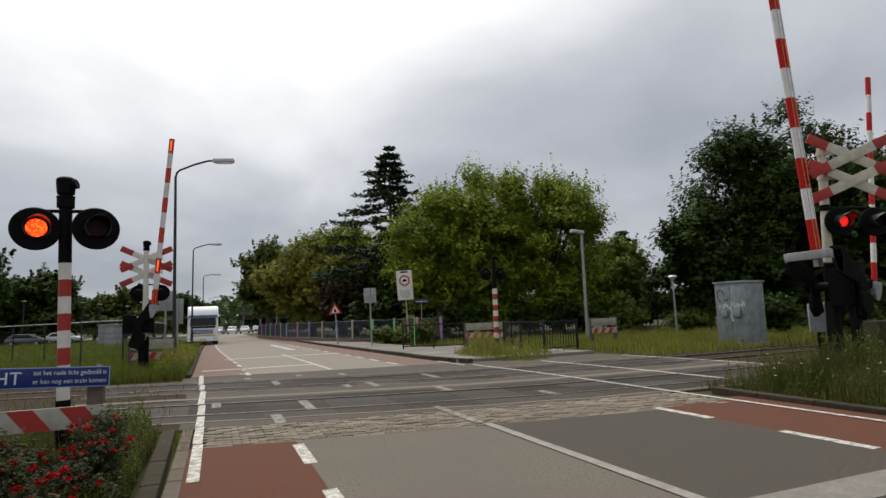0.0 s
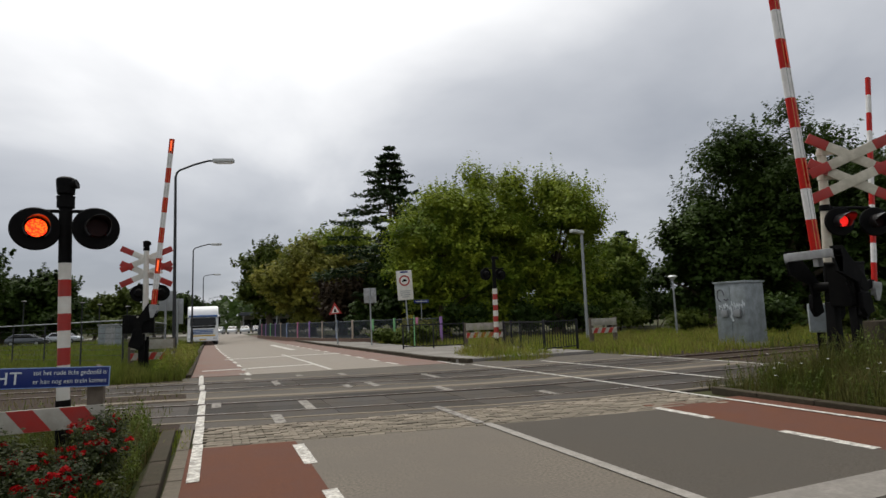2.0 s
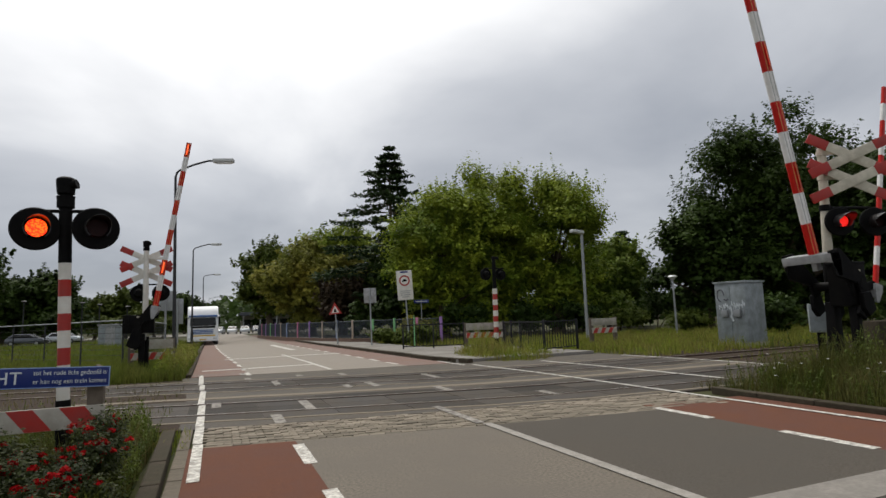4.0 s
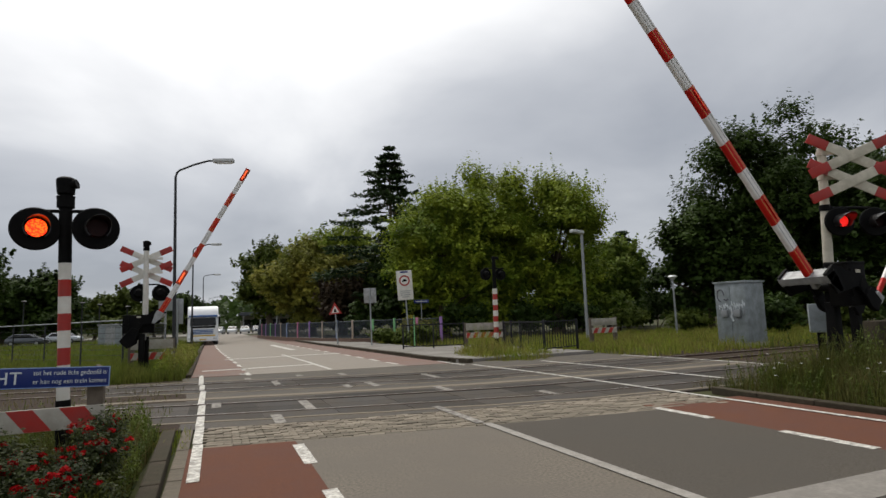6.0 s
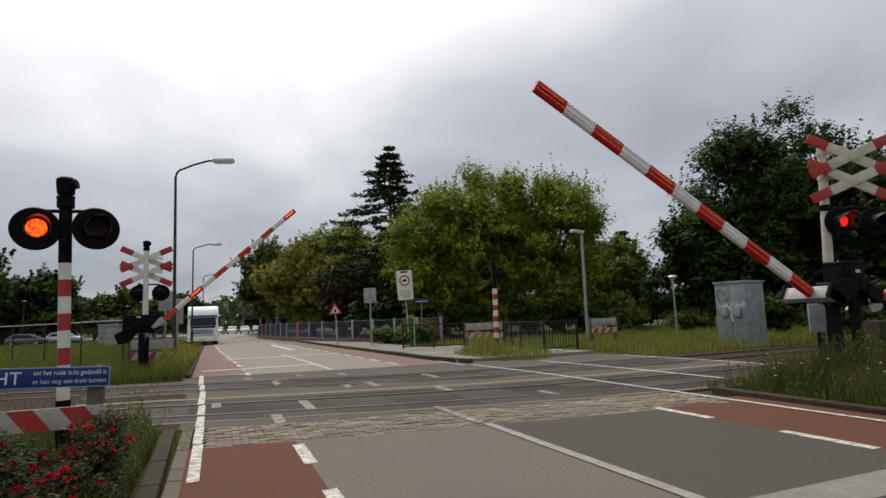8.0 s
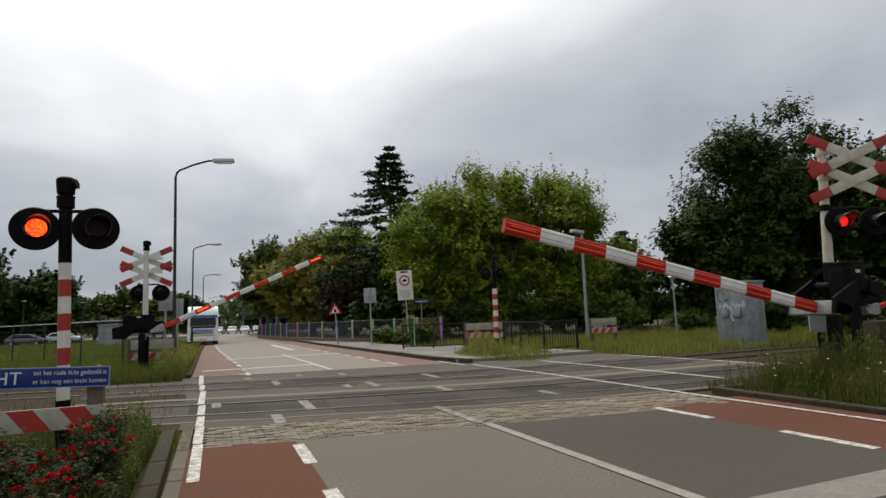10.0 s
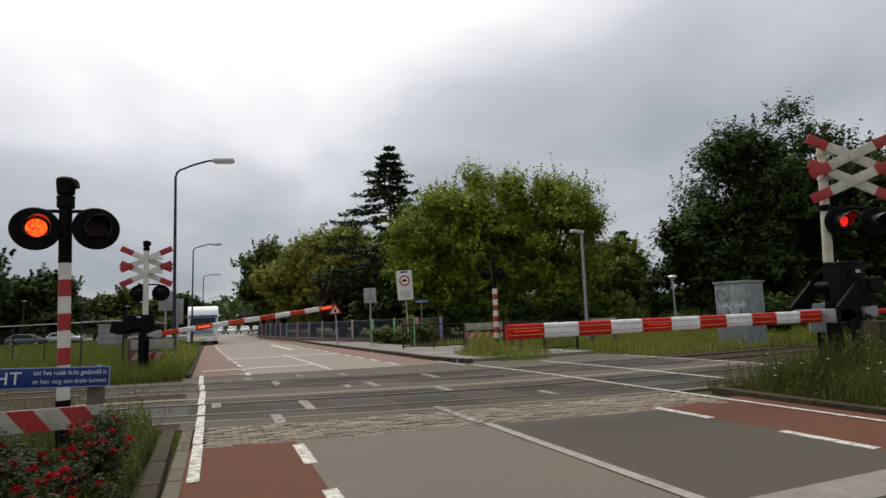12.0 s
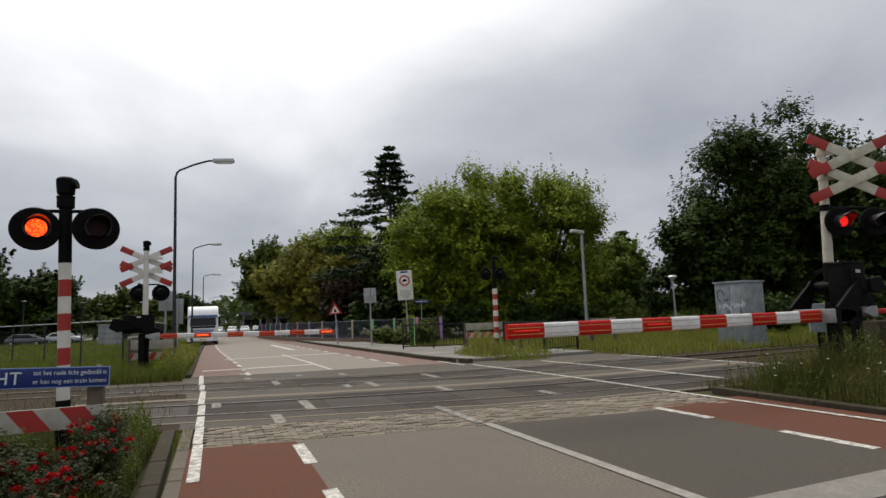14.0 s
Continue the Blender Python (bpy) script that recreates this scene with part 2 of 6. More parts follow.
LEAF_PURPLE = mat("purple_leaves", (0.038, 0.026, 0.016), (0.060, 0.042, 0.022), 0.4, 0.65, bump=0, island=0.28, trans=0.25, spec=0.12)
LEAF_FIR = mat("fir_needles", (0.022, 0.043, 0.016), (0.046, 0.072, 0.026), 0.8, 0.7, bump=0, island=0.28, trans=0.15, spec=0.12)
LEAF_HEDGE = mat("hedge_leaves", (0.06, 0.090, 0.014), (0.11, 0.135, 0.022), 0.8, 0.65, bump=0, island=0.28, trans=0.3, spec=0.12)
WEED = mat("weed_leaves", (0.040, 0.070, 0.012), (0.125, 0.150, 0.028), 2.0, 0.65, bump=0, island=0.45, trans=0.3, spec=0.15)
LEAF_LOOSE = mat("loose_tree_leaves", (0.070, 0.125, 0.016), (0.200, 0.250, 0.036), 0.6, 0.65, bump=0, island=0.28, trans=0.35, spec=0.12)
LEAF_ROSE = mat("rose_leaves", (0.016, 0.026, 0.006), (0.045, 0.052, 0.012), 3, 0.6, spec=0.15, bump=0, island=0.45, trans=0.25)
PETAL = mat("rose_petals", (0.40, 0.005, 0.006), (0.20, 0.003, 0.004), 9, 0.7, spec=0.08, bump=0, island=0.3, trans=0.2)
DAISY = mat("daisy_petals", (0.78, 0.78, 0.74), (0.7, 0.7, 0.66), 9, 0.6, bump=0)
FENCE_BLK = mat("black_fence_steel", (0.010, 0.011, 0.012), (0.018, 0.018, 0.02), 9, 0.5, 0.3, bump=0.05)
FENCE_MESH = mat("blue_grey_fence_panel", (0.035, 0.045, 0.058), (0.05, 0.06, 0.075), 9, 0.6, bump=0.05)
ROOF_DK = mat("dark_roofing", (0.05, 0.055, 0.065), (0.07, 0.075, 0.085), 2, 0.7)
GREEN_POST = mat("bright_green_paint", (0.20, 0.45, 0.20), (0.17, 0.4, 0.17), 9, 0.6)
PURPLE_POST = mat("lilac_paint", (0.32, 0.17, 0.42), (0.28, 0.15, 0.38), 9, 0.6)
PINK_POST = mat("pink_paint", (0.55, 0.20, 0.32), (0.5, 0.18, 0.28), 9, 0.6)
TAN_POST = mat("tan_paint", (0.42, 0.34, 0.27), (0.36, 0.29, 0.23), 9, 0.7)
BLUE_POST = mat("pale_blue_paint", (0.25, 0.32, 0.48), (0.22, 0.28, 0.42), 9, 0.6)


# ---- mesh tools ----
def box(bm, x0, x1, y0, y1, z0, z1, bevel=0.0):
    r = bmesh.ops.create_cube(bm, size=1.0, matrix=Matrix.Translation(((x0 + x1) / 2, (y0 + y1) / 2, (z0 + z1) / 2)) @ Matrix.Diagonal((x1 - x0, y1 - y0, z1 - z0, 1)))
    if bevel:
        es = list({e for v in r["verts"] for e in v.link_edges})
        bmesh.ops.bevel(bm, geom=es, offset=bevel, segments=2, affect="EDGES", profile=0.6)
    return bm


def rod(bm, p0, p1, r0, r1=None, seg=14, caps=True):
    p0, p1 = Vector(p0), Vector(p1)
    d = p1 - p0
    m = Matrix.Translation((p0 + p1) / 2) @ d.to_track_quat("Z", "Y").to_matrix().to_4x4()
    bmesh.ops.create_cone(bm, cap_ends=caps, segments=seg, radius1=r0, radius2=r0 if r1 is None else r1, depth=d.length, matrix=m)
    return bm


def tube(bm, pts, r, seg=10):
    for a, b in zip(pts, pts[1:]):
        rod(bm, a, b, r, r, seg)
    for p in pts[1:-1]:
        bmesh.ops.create_uvsphere(bm, u_segments=seg, v_segments=6, radius=r, matrix=Matrix.Translation(p))
    return bm


def prism(bm, outline, y0, y1, bevel=0.0):
    """An outline of (x, z) drawn out from y0 to y1."""
    a = [bm.verts.new((x, y0, z)) for x, z in outline]
    f = bm.faces.new(a)
    r = bmesh.ops.extrude_face_region(bm, geom=[f])
    vs = [g for g in r["geom"] if isinstance(g, bmesh.types.BMVert)]
    bmesh.ops.translate(bm, vec=(0, y1 - y0, 0), verts=vs)
    bmesh.ops.recalc_face_normals(bm, faces=bm.faces)
    if bevel:
        bmesh.ops.bevel(bm, geom=list(bm.edges), offset=bevel, segments=1, affect="EDGES")
    return bm


def ball(bm, p, r, sx=1, sy=1, sz=1, seg=14):
    bmesh.ops.create_uvsphere(bm, u_segments=seg, v_segments=max(6, seg // 2), radius=r, matrix=Matrix.Translation(p) @ Matrix.Diagonal((sx, sy, sz, 1)))
    return bm


def finish(name, bm, material, smooth=True):
    me = bpy.data.meshes.new(name)
    bm.to_mesh(me)
    bm.free()
    me.materials.append(material)
    if smooth:
        me.polygons.foreach_set("use_smooth", [True] * len(me.polygons))
        me.set_sharp_from_angle(angle=radians(35))
    return me


def part(name, bm, material, parent, label=""):
    ob = new(name, finish(name, bm, material))
    ob.parent = parent
    return tagged(ob, label)


def thing(name, m, label, category, group="", kind="", bm=None, material=None):
    ob = new(name, finish(name, bm, material) if bm else None)
    ob.matrix_basis = m
    return tagged(ob, label, category, group, kind)


def B():
    return bmesh.new()


def quads(name, verts, n, material, size=4):
    """A mesh of n loose faces with size corners each, from an array of corners."""
    me = bpy.data.meshes.new(name)
    me.vertices.add(n * size)
    me.vertices.foreach_set("co", np.asarray(verts, dtype=np.float32).ravel())
    me.loops.add(n * size)
    me.loops.foreach_set("vertex_index", np.arange(n * size, dtype=np.int32))
    me.polygons.add(n)
    me.polygons.foreach_set("loop_start", np.arange(n, dtype=np.int32) * size)
    me.polygons.foreach_set("loop_total", np.full(n, size, dtype=np.int32))
    me.update(calc_edges=True)
    me.materials.append(material)
    return me


# ---- plan of road and tracks ----
def rail_y(x):
    """Line of the nearest rail; gentle curve over the crossing, straight beyond it."""
    c = min(max(x, -3.0), 13.0)
    return 10.65 - 0.19 * c + 0.008 * c * c + (x - c) * (-0.19 + 0.016 * c)


def track_y(x, base):
    """Line of a track's nearer rail: base metres beyond the nearest one, the far track turning a little more."""
    return rail_y(x) + base - (0.085 if base < 1 else 0.15) * min(max(x - 0.9, -2.0), 5.0)


def bend(y):
    return -1.1 * (1 - math.exp(-(((y - 14) / 22) ** 2))) if y > 14 else 0.0


def verge(y):
    return 0.18 * bend(y)


def narrow(y):
    s = min(max((y - 11) / 10, 0), 1)
    return bend(y) - 0.42 * s * s * (3 - 2 * s)


def strip(name, xa, xb, y0, y1, z, material, label, category="", step=0.5, thick=0.02, kind="structure", parent=None):
    """A thin slab along the road between the lines xa(y) and xb(y); y0 and y1 may follow x."""
    fy0 = y0 if callable(y0) else (lambda x: y0)
    fy1 = y1 if callable(y1) else (lambda x: y1)
    la = max(1, int(abs(fy1(xa(0)) - fy0(xa(0))) / step))
    lb = max(1, int(abs(xb(0) - xa(0)) / 0.6))
    bm = B()
    g = []
    for i in range(la + 1):
        row = []
        for j in range(lb + 1):
            u = j / lb
            xm = xa(0) * (1 - u) + xb(0) * u
            y = fy0(xm) + (fy1(xm) - fy0(xm)) * i / la
            x = xa(y) * (1 - u) + xb(y) * u
            row.append(bm.verts.new((x, y, z)))
        g.append(row)
    for i in range(la):
        for j in range(lb):
            bm.faces.new((g[i][j], g[i][j + 1], g[i + 1][j + 1], g[i + 1][j]))
    r = bmesh.ops.extrude_face_region(bm, geom=list(bm.faces))
    bmesh.ops.translate(bm, vec=(0, 0, -thick), verts=[v for v in r["geom"] if isinstance(v, bmesh.types.BMVert)])
    bmesh.ops.recalc_face_normals(bm, faces=bm.faces)
    ob = new(name, finish(name, bm, material, False))
    if parent:
        ob.parent = parent
        return ob
    return tagged(ob, label, category, kind=kind)


def at(x, f=bend):
    return lambda y: x + f(y)


def build_ground():
    bm = B()
    s = 2200
    bmesh.ops.create_grid(bm, x_segments=60, y_segments=60, size=s)
    for v in bm.verts:
        v.co.z = -0.05
    new_ground = new("ground", finish("ground", bm, SOIL, False))
    tagged(new_ground, "green and brown grassy soil reaching to the horizon", "ground", kind="structure")
    near = lambda x: rail_y(x) - 2.75
    far = lambda x: rail_y(x) + 8.2
    strip("road_near", at(0.97), at(3.57), -12, near, 0.0, ASPHALT, "brownish grey worn asphalt lane before the crossing", "road", thick=0.1)
    strip("road_near_right", at(3.57), at(6.36), -12, near, 0.0, ASPHALT_DARKENED, "darker grey asphalt lane with the stop line, lens falloff in its tone", "road", thick=0.1)
    strip("cycle_lane_left", at(-0.30), at(0.97), -12, near, 0.0, ASPHALT_RED, "red asphalt cycle lane along the road", "cycle lane", thick=0.1)
    strip("cycle_lane_right", at(6.36), at(8.3), -12, lambda x: rail_y(x) - 2.3, 0.0, ASPHALT_RED, "red asphalt cycle lane beside the kerb", "cycle lane", thick=0.1)
    strip("crossing_surface", at(-0.5, narrow), at(13.6, narrow), lambda x: rail_y(x) - 1.25, lambda x: far(x) if x > -0.7 else rail_y(x) + 7.0, -0.008, ASPHALT_OLD, "dark patched asphalt of the level crossing", "crossing", thick=0.1)
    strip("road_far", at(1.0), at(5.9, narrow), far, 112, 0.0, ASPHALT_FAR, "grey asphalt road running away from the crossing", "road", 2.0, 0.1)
    strip("cycle_lane_far_left", at(-0.66, verge), at(1.0), far, 112, 0.0, ASPHALT_PINK, "faded red asphalt cycle lane beyond the crossing", "cycle lane", 2.0, 0.1)
    strip("cycle_lane_far_right", at(6.2, narrow), at(7.75, narrow), far, 90, 0.0, ASPHALT_PINK, "faded red asphalt cycle lane beyond the crossing", "cycle lane", 2.0, 0.1)
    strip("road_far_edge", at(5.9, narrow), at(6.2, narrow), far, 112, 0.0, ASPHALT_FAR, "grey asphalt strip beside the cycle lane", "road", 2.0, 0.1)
    strip("brick_bed", at(-0.2), at(7.9), near, lambda x: rail_y(x) - 1.25, -0.03, SAND, "sandy bed between the clinker bricks", "bedding", thick=0.05)
    strip("footpath_far", at(7.95, narrow), at(13.4, narrow), far, 27, 0.10, PAVING, "grey paved footpath behind the kerb", "footpath", 1.0, 0.15)
    strip("footpath_along", at(7.95, narrow), at(10.6, narrow), 27, 62, 0.10, PAVING, "grey paved footpath along the road", "footpath", 2.0, 0.15)
    # kerbs: each stone is a piece of its kerb
    def kerb_line(name, line, y0, y1, w, h, label, length=1.0):
        k = thing(name, Matrix(), label, "kerb", kind="structure")
        bm = B()
        box(bm, -w / 2, w / 2, 0.006, length - 0.006, -0.12, h, 0.018)
        me = finish("kerb_stone", bm, KERB, False)
        y = y0
        while y < y1:
            o = new("kerb_stone", me)
            o.parent = k
            dx = line(y + length) - line(y)
            o.matrix_basis = Matrix.Translation((line(y), y, random.uniform(-0.006, 0.006))) @ Matrix.Rotation(-math.atan2(dx, length), 4, "Z")
            y += length
    kerb_line("kerb_left_near", lambda y: -0.53 - 0.016 * max(0, y - 5), -3.0, 8.9, 0.17, 0.09, "dark weathered concrete kerb beside the flower bed")
    kerb_line("kerb_right_near", lambda y: 8.36 + 0.02 * max(0, y - 4) + 0.02 * max(0, y - 6.3) ** 2, -4.0, 7.6, 0.2, 0.075, "dark weathered concrete kerb beside tall grass")
    kerb_line("kerb_left_far", lambda y: -0.77 + verge(y), 19.2, 84, 0.18, 0.07, "grey concrete kerb along the grass verge")
    kerb_line("kerb_right_far", lambda y: 7.85 + narrow(y) + (0.5 * max(0, 20 - y) ** 2 / 10), 17.4, 62, 0.22, 0.13, "grey concrete kerb along the footpath")
    g = thing("gutter_near", Matrix(), "pale concrete gutter slabs beside the kerb", "gutter", kind="structure")
    bm = B()
    box(bm, -0.072, 0.072, 0.004, 0.496, -0.1, 0.008, 0.01)
    me = finish("gutter_slab", bm, GUTTER, False)
    for i in range(22):
        o = new("gutter_slab", me)
        o.parent = g
        o.matrix_basis = Matrix.Translation((-0.365, -1.6 + 0.5 * i, random.uniform(-0.004, 0.004)))


def build_markings():
    def line(name, x0, x1, y0, y1, label, material=PAINT, z=0.005, f=bend, step=1.0):
        strip(name, at(x0, f), at(x1, f), y0, y1, z, material, label, "road marking", step, 0.004)
    for y0, y1, dx in ((6.25, 8.15, 0.03), (8.2, 9.55, 0.02), (9.58, 10.62, 0.01), (10.82, 12.1, 0.0), (12.28, 14.7, -0.03), (14.95, 16.2, -0.07), (16.4, 19.4, -0.11)):
        line("edge_line_left", -0.285 + dx, -0.165 + dx, y0, y1, "worn broken white edge line across the tracks", z=0.009)
    line("edge_line_right", 7.80, 7.90, -2, 16.6, "white edge line along the red lane", z=0.012, f=narrow)
    line("centre_line", 3.50, 3.63, -4, 7.42, "white centre line up to the tracks", PAINT_OLD, z=0.012)
    line("centre_line_bricks", 3.44, 3.58, 7.5, 9.3, "worn white centre line over the bricks", PAINT_WORN, z=0.011)
    line("centre_line_far", 3.44, 3.56, 18.6, 29.5, "white centre line beyond the tracks", z=0.006)
    line("stop_line", 3.60, 6.30, 3.02, 3.46, "broad worn white stop line, darkened for lens falloff", PAINT_DARKENED, z=0.006)
    line("stop_line_far", -0.3, 3.4, 21.2, 21.5, "white stop line beyond the tracks", PAINT, z=0.006)
    line("cross_line_far", 0.75, 6.0, 27.7, 28.0, "thin white line across the road", z=0.006)
    for y in (-1.07, 1.05, 3.97, 6.09):
        line("lane_dash_right", 6.28, 6.42, y, y + 1.07, "white dash beside the red cycle lane", z=0.006)
    for y in (2.2, 4.3, 6.42):
        line("lane_dash_left", 0.90, 1.04, y, y + 1.06, "white dash beside the red cycle lane", z=0.006)
    for x, y, ln in ((0.86, 9.2, 0.9), (0.80, 16.95, 0.5), (0.76, 18.6, 0.75), (1.38, 15.0, 1.0), (1.50, 10.25, 1.35), (-0.06, 11.6, 0.7), (3.40, 12.95, 1.0), (3.34, 16.3, 0.7), (2.80, 13.15, 0.65), (4.47, 11.05, 1.0), (5.22, 13.7, 1.2), (5.9, 9.3, 0.7), (2.2, 16.9, 0.4)):
        line("crossing_dash", x, x + 0.17, y, y + ln, "worn white dash on the crossing", PAINT_WORN, z=0.006)
    line("edge_line_far_right", 7.28, 7.38, 16.7, 19.0, "white edge line beyond the tracks", z=0.008, f=lambda y: 0.0)
    for i in range(12):
        y = 18.9 + 2.1 * i
        line("lane_dash_far_right", 6.15, 6.28, y, y + 1.1, "white dash beside the far cycle lane", z=0.006, f=narrow)
    for i in range(16):
        y = 18.4 + 2.1 * i
        line("lane_dash_far_left", 0.93, 1.06, y, y + 1.1, "white dash beside the far cycle lane", z=0.006)
    line("path_line_inner", 10.08, 10.20, 9.3, 16.3, "white edge line of the footpath over the tracks", z=0.010, f=narrow)
    line("path_line_outer", 13.35, 13.47, 9.3, 16.3, "white edge line of the footpath over the tracks", z=0.010, f=narrow)
    line("kink_line", 4.6, 4.95, 34, 44, "white line bending away beyond the crossing", z=0.006)


def build_tracks():
    """Two tracks: rails with flangeways, panels inside the crossing, sleepers and ballast outside."""
    for base, tag in ((0.0, "track_near"), (4.28, "track_far")):
        tr = thing(tag, Matrix(), "railway track of steel rails crossing the road", "track", kind="structure")
        for off in (0.0, 1.435):
            bm = B()
            xs = [-60 + 3 * i for i in range(19)] + [-3 + 0.5 * i for i in range(33)] + [14 + 3 * i for i in range(30)]
            prof = [(-0.036, 0.006), (-0.015, 0.014), (0.015, 0.014), (0.036, 0.006), (0.036, -0.028), (0.01, -0.045), (0.01, -0.13), (0.07, -0.15), (-0.07, -0.15), (-0.01, -0.13), (-0.01, -0.045), (-0.036, -0.028)]
            rings = [[bm.verts.new((x, track_y(x, base) + off + a, b)) for a, b in prof] for x in xs]
            for r0, r1 in zip(rings, rings[1:]):
                for k in range(len(prof)):
                    bm.faces.new((r0[k], r0[k - 1], r1[k - 1], r1[k]))
            bmesh.ops.recalc_face_normals(bm, faces=bm.faces)
            # only the running band on top is polished
            for fc in bm.faces:
                fc.material_index = 0 if min(v.co.z for v in fc.verts) > 0.013 else 1
            part("rail", bm, STEEL, tr).data.materials.append(RUST)
            # flangeway groove, a dark rubber strip beside the rail head
            bm = B()
            s = 1 if off == 0 else -1
            xs2 = [-4.4 + 0.5 * i for i in range(37)]
            lo, hi = sorted((s * 0.042, s * 0.125))
            for a, b in zip(xs2, xs2[1:]):
                vs = [bm.verts.new((x, track_y(x, base) + off + d, -0.003)) for x, d in ((a, lo), (b, lo), (b, hi), (a, hi))]
                bm.faces.new(vs)
            r = bmesh.ops.extrude_face_region(bm, geom=list(bm.faces))
            bmesh.ops.translate(bm, vec=(0, 0, -0.03), verts=[v for v in r["geom"] if isinstance(v, bmesh.types.BMVert)])
            bmesh.ops.recalc_face_normals(bm, faces=bm.faces)
            part("flangeway", bm, BLACK_MATT, tr, "dark rubber flangeway strip")
        # crossing panels between and beside the rails
        for lo, hi in ((0.13, 0.71), (0.725, 1.305), (-0.62, -0.045), (1.48, 2.05)):
            for i in range(13):
                xa, xb = -2.85 + 1.2 * i, -2.85 + 1.2 * i + 1.185
                bm = B()
                top = [(xa, lo), (xb, lo), (xb, hi), (xa, hi)]
                vs = [bm.verts.new((x, track_y(x, base) + d, 0.0)) for x, d in top]
                f = bm.faces.new(vs)
                r = bmesh.ops.extrude_face_region(bm, geom=[f])
                bmesh.ops.translate(bm, vec=(0, 0, -0.06), verts=[v for v in r["geom"] if isinstance(v, bmesh.types.BMVert)])
                bmesh.ops.recalc_face_normals(bm, faces=bm.faces)
                part("crossing_panel", bm, PANEL, tr)
        for lo, hi in ((-0.76, -0.635), (2.30, 2.62) if base < 1 else (2.06, 2.22)):
            bm = B()
            xs3 = [-2.8 + 0.6 * i for i in range(28)]
            for a, b in zip(xs3, xs3[1:]):
                bm.faces.new([bm.verts.new((x, track_y(x, base) + d + 0.03 * math.sin(7 * x + lo), 0.0)) for x, d in ((a, lo), (b, lo), (b, hi), (a, hi))])
            ex = bmesh.ops.extrude_face_region(bm, geom=list(bm.faces))
            bmesh.ops.translate(bm, vec=(0, 0, -0.03), verts=[v for v in ex["geom"] if isinstance(v, bmesh.types.BMVert)])
            bmesh.ops.recalc_face_normals(bm, faces=bm.faces)
            part("sandy_joint", bm, SAND, tr, "sandy joint beside the panels")
        for rng in ((-24, -6), (14.4, 40)):
            bm0 = B()
            box(bm0, -0.13, 0.13, -0.55, 1.98, -0.2, -0.055, 0.012)
            me = finish("sleeper", bm0, TIMBER, False)
            x = rng[0]
            while x < rng[1]:
                o = new("sleeper", me)
                o.parent = tr
                o.matrix_basis = Matrix.Translation((x, track_y(x, base), random.uniform(-0.01, 0.01)))
                x += 0.62
    # ballast stones either side of the crossing
    rs = np.random.RandomState(5)
    n = 16000
    side = rs.rand(n) < 0.55
    x = np.where(side, rs.uniform(-16, -6.0, n), rs.uniform(13.7, 36, n))
    y = np.array([rail_y(v) for v in x]) + rs.uniform(-1.0, 7.0, n)
    s = rs.uniform(0.02, 0.055, n)
    tet = np.array([[1, 1, 1], [-1, -1, 1], [-1, 1, -1], [1, -1, -1]], dtype=float)
    tet = tet[None] * s[:, None, None] * rs.uniform(0.6, 1.1, (n, 4, 1))
    a = rs.uniform(0, 6.28, n)
    c, d = np.cos(a)[:, None], np.sin(a)[:, None]
    tx, ty = tet[:, :, 0] * c - tet[:, :, 1] * d, tet[:, :, 0] * d + tet[:, :, 1] * c
    P = np.stack([tx + x[:, None], ty + y[:, None], tet[:, :, 2] * 0.8 - np.where(x < 0, 0.035, 0.075)[:, None]], axis=2)
    F = P[:, [[0, 1, 2], [0, 3, 1], [0, 2, 3], [1, 3, 2]], :].reshape(-1, 3)
    tagged(new("ballast_stones", quads("ballast_stones", F, n * 4, BALLAST, 3)), "brown grey ballast stones between the tracks", "ballast", kind="stuff")
    for nm, xa, xb in (("ballast_bed_left", -70, -0.5), ("ballast_bed_right", 13.6, 90)):
        strip(nm, lambda y, v=xa: v, lambda y, v=xb: v, lambda x: rail_y(x) - 1.2, lambda x: rail_y(x) + 7.2, -0.012 if xa < 0 else -0.04, BALLAST, "brown ballast bed under the tracks", "ballast", 1.0, 0.1)


strip("car_park", lambda y: -25.0, lambda y: 32.0, 112, 146, -0.005, PAVING, "grey paved car park at the end of the road", "car park", 3.0, 0.1)
strip("lay_by", lambda y: -4.0, lambda y: -1.0, 48, 80, -0.02, PAVING, "grey paved lay-by beside the road", "lay-by", 2.0, 0.1)
build_ground()
build_markings()
build_tracks()


# ---- level crossing equipment ----
FLASHERS = []   # (lens, place, phase, yaw)
BOOMS = []      # (arm, place, turning side, rows)
BOOM_LAMPS = [] # (lamp, place, phase)


def two_faced(name, bm, front, back, parent, label=""):
    """A piece whose side towards -y carries one material and whose other sides carry another."""
    bm.normal_update()
    for f in bm.faces:
        f.material_index = 0 if f.normal.y < -0.5 else 1
    ob = part(name, bm, front, parent, label)
    ob.data.materials.append(back)
    return ob


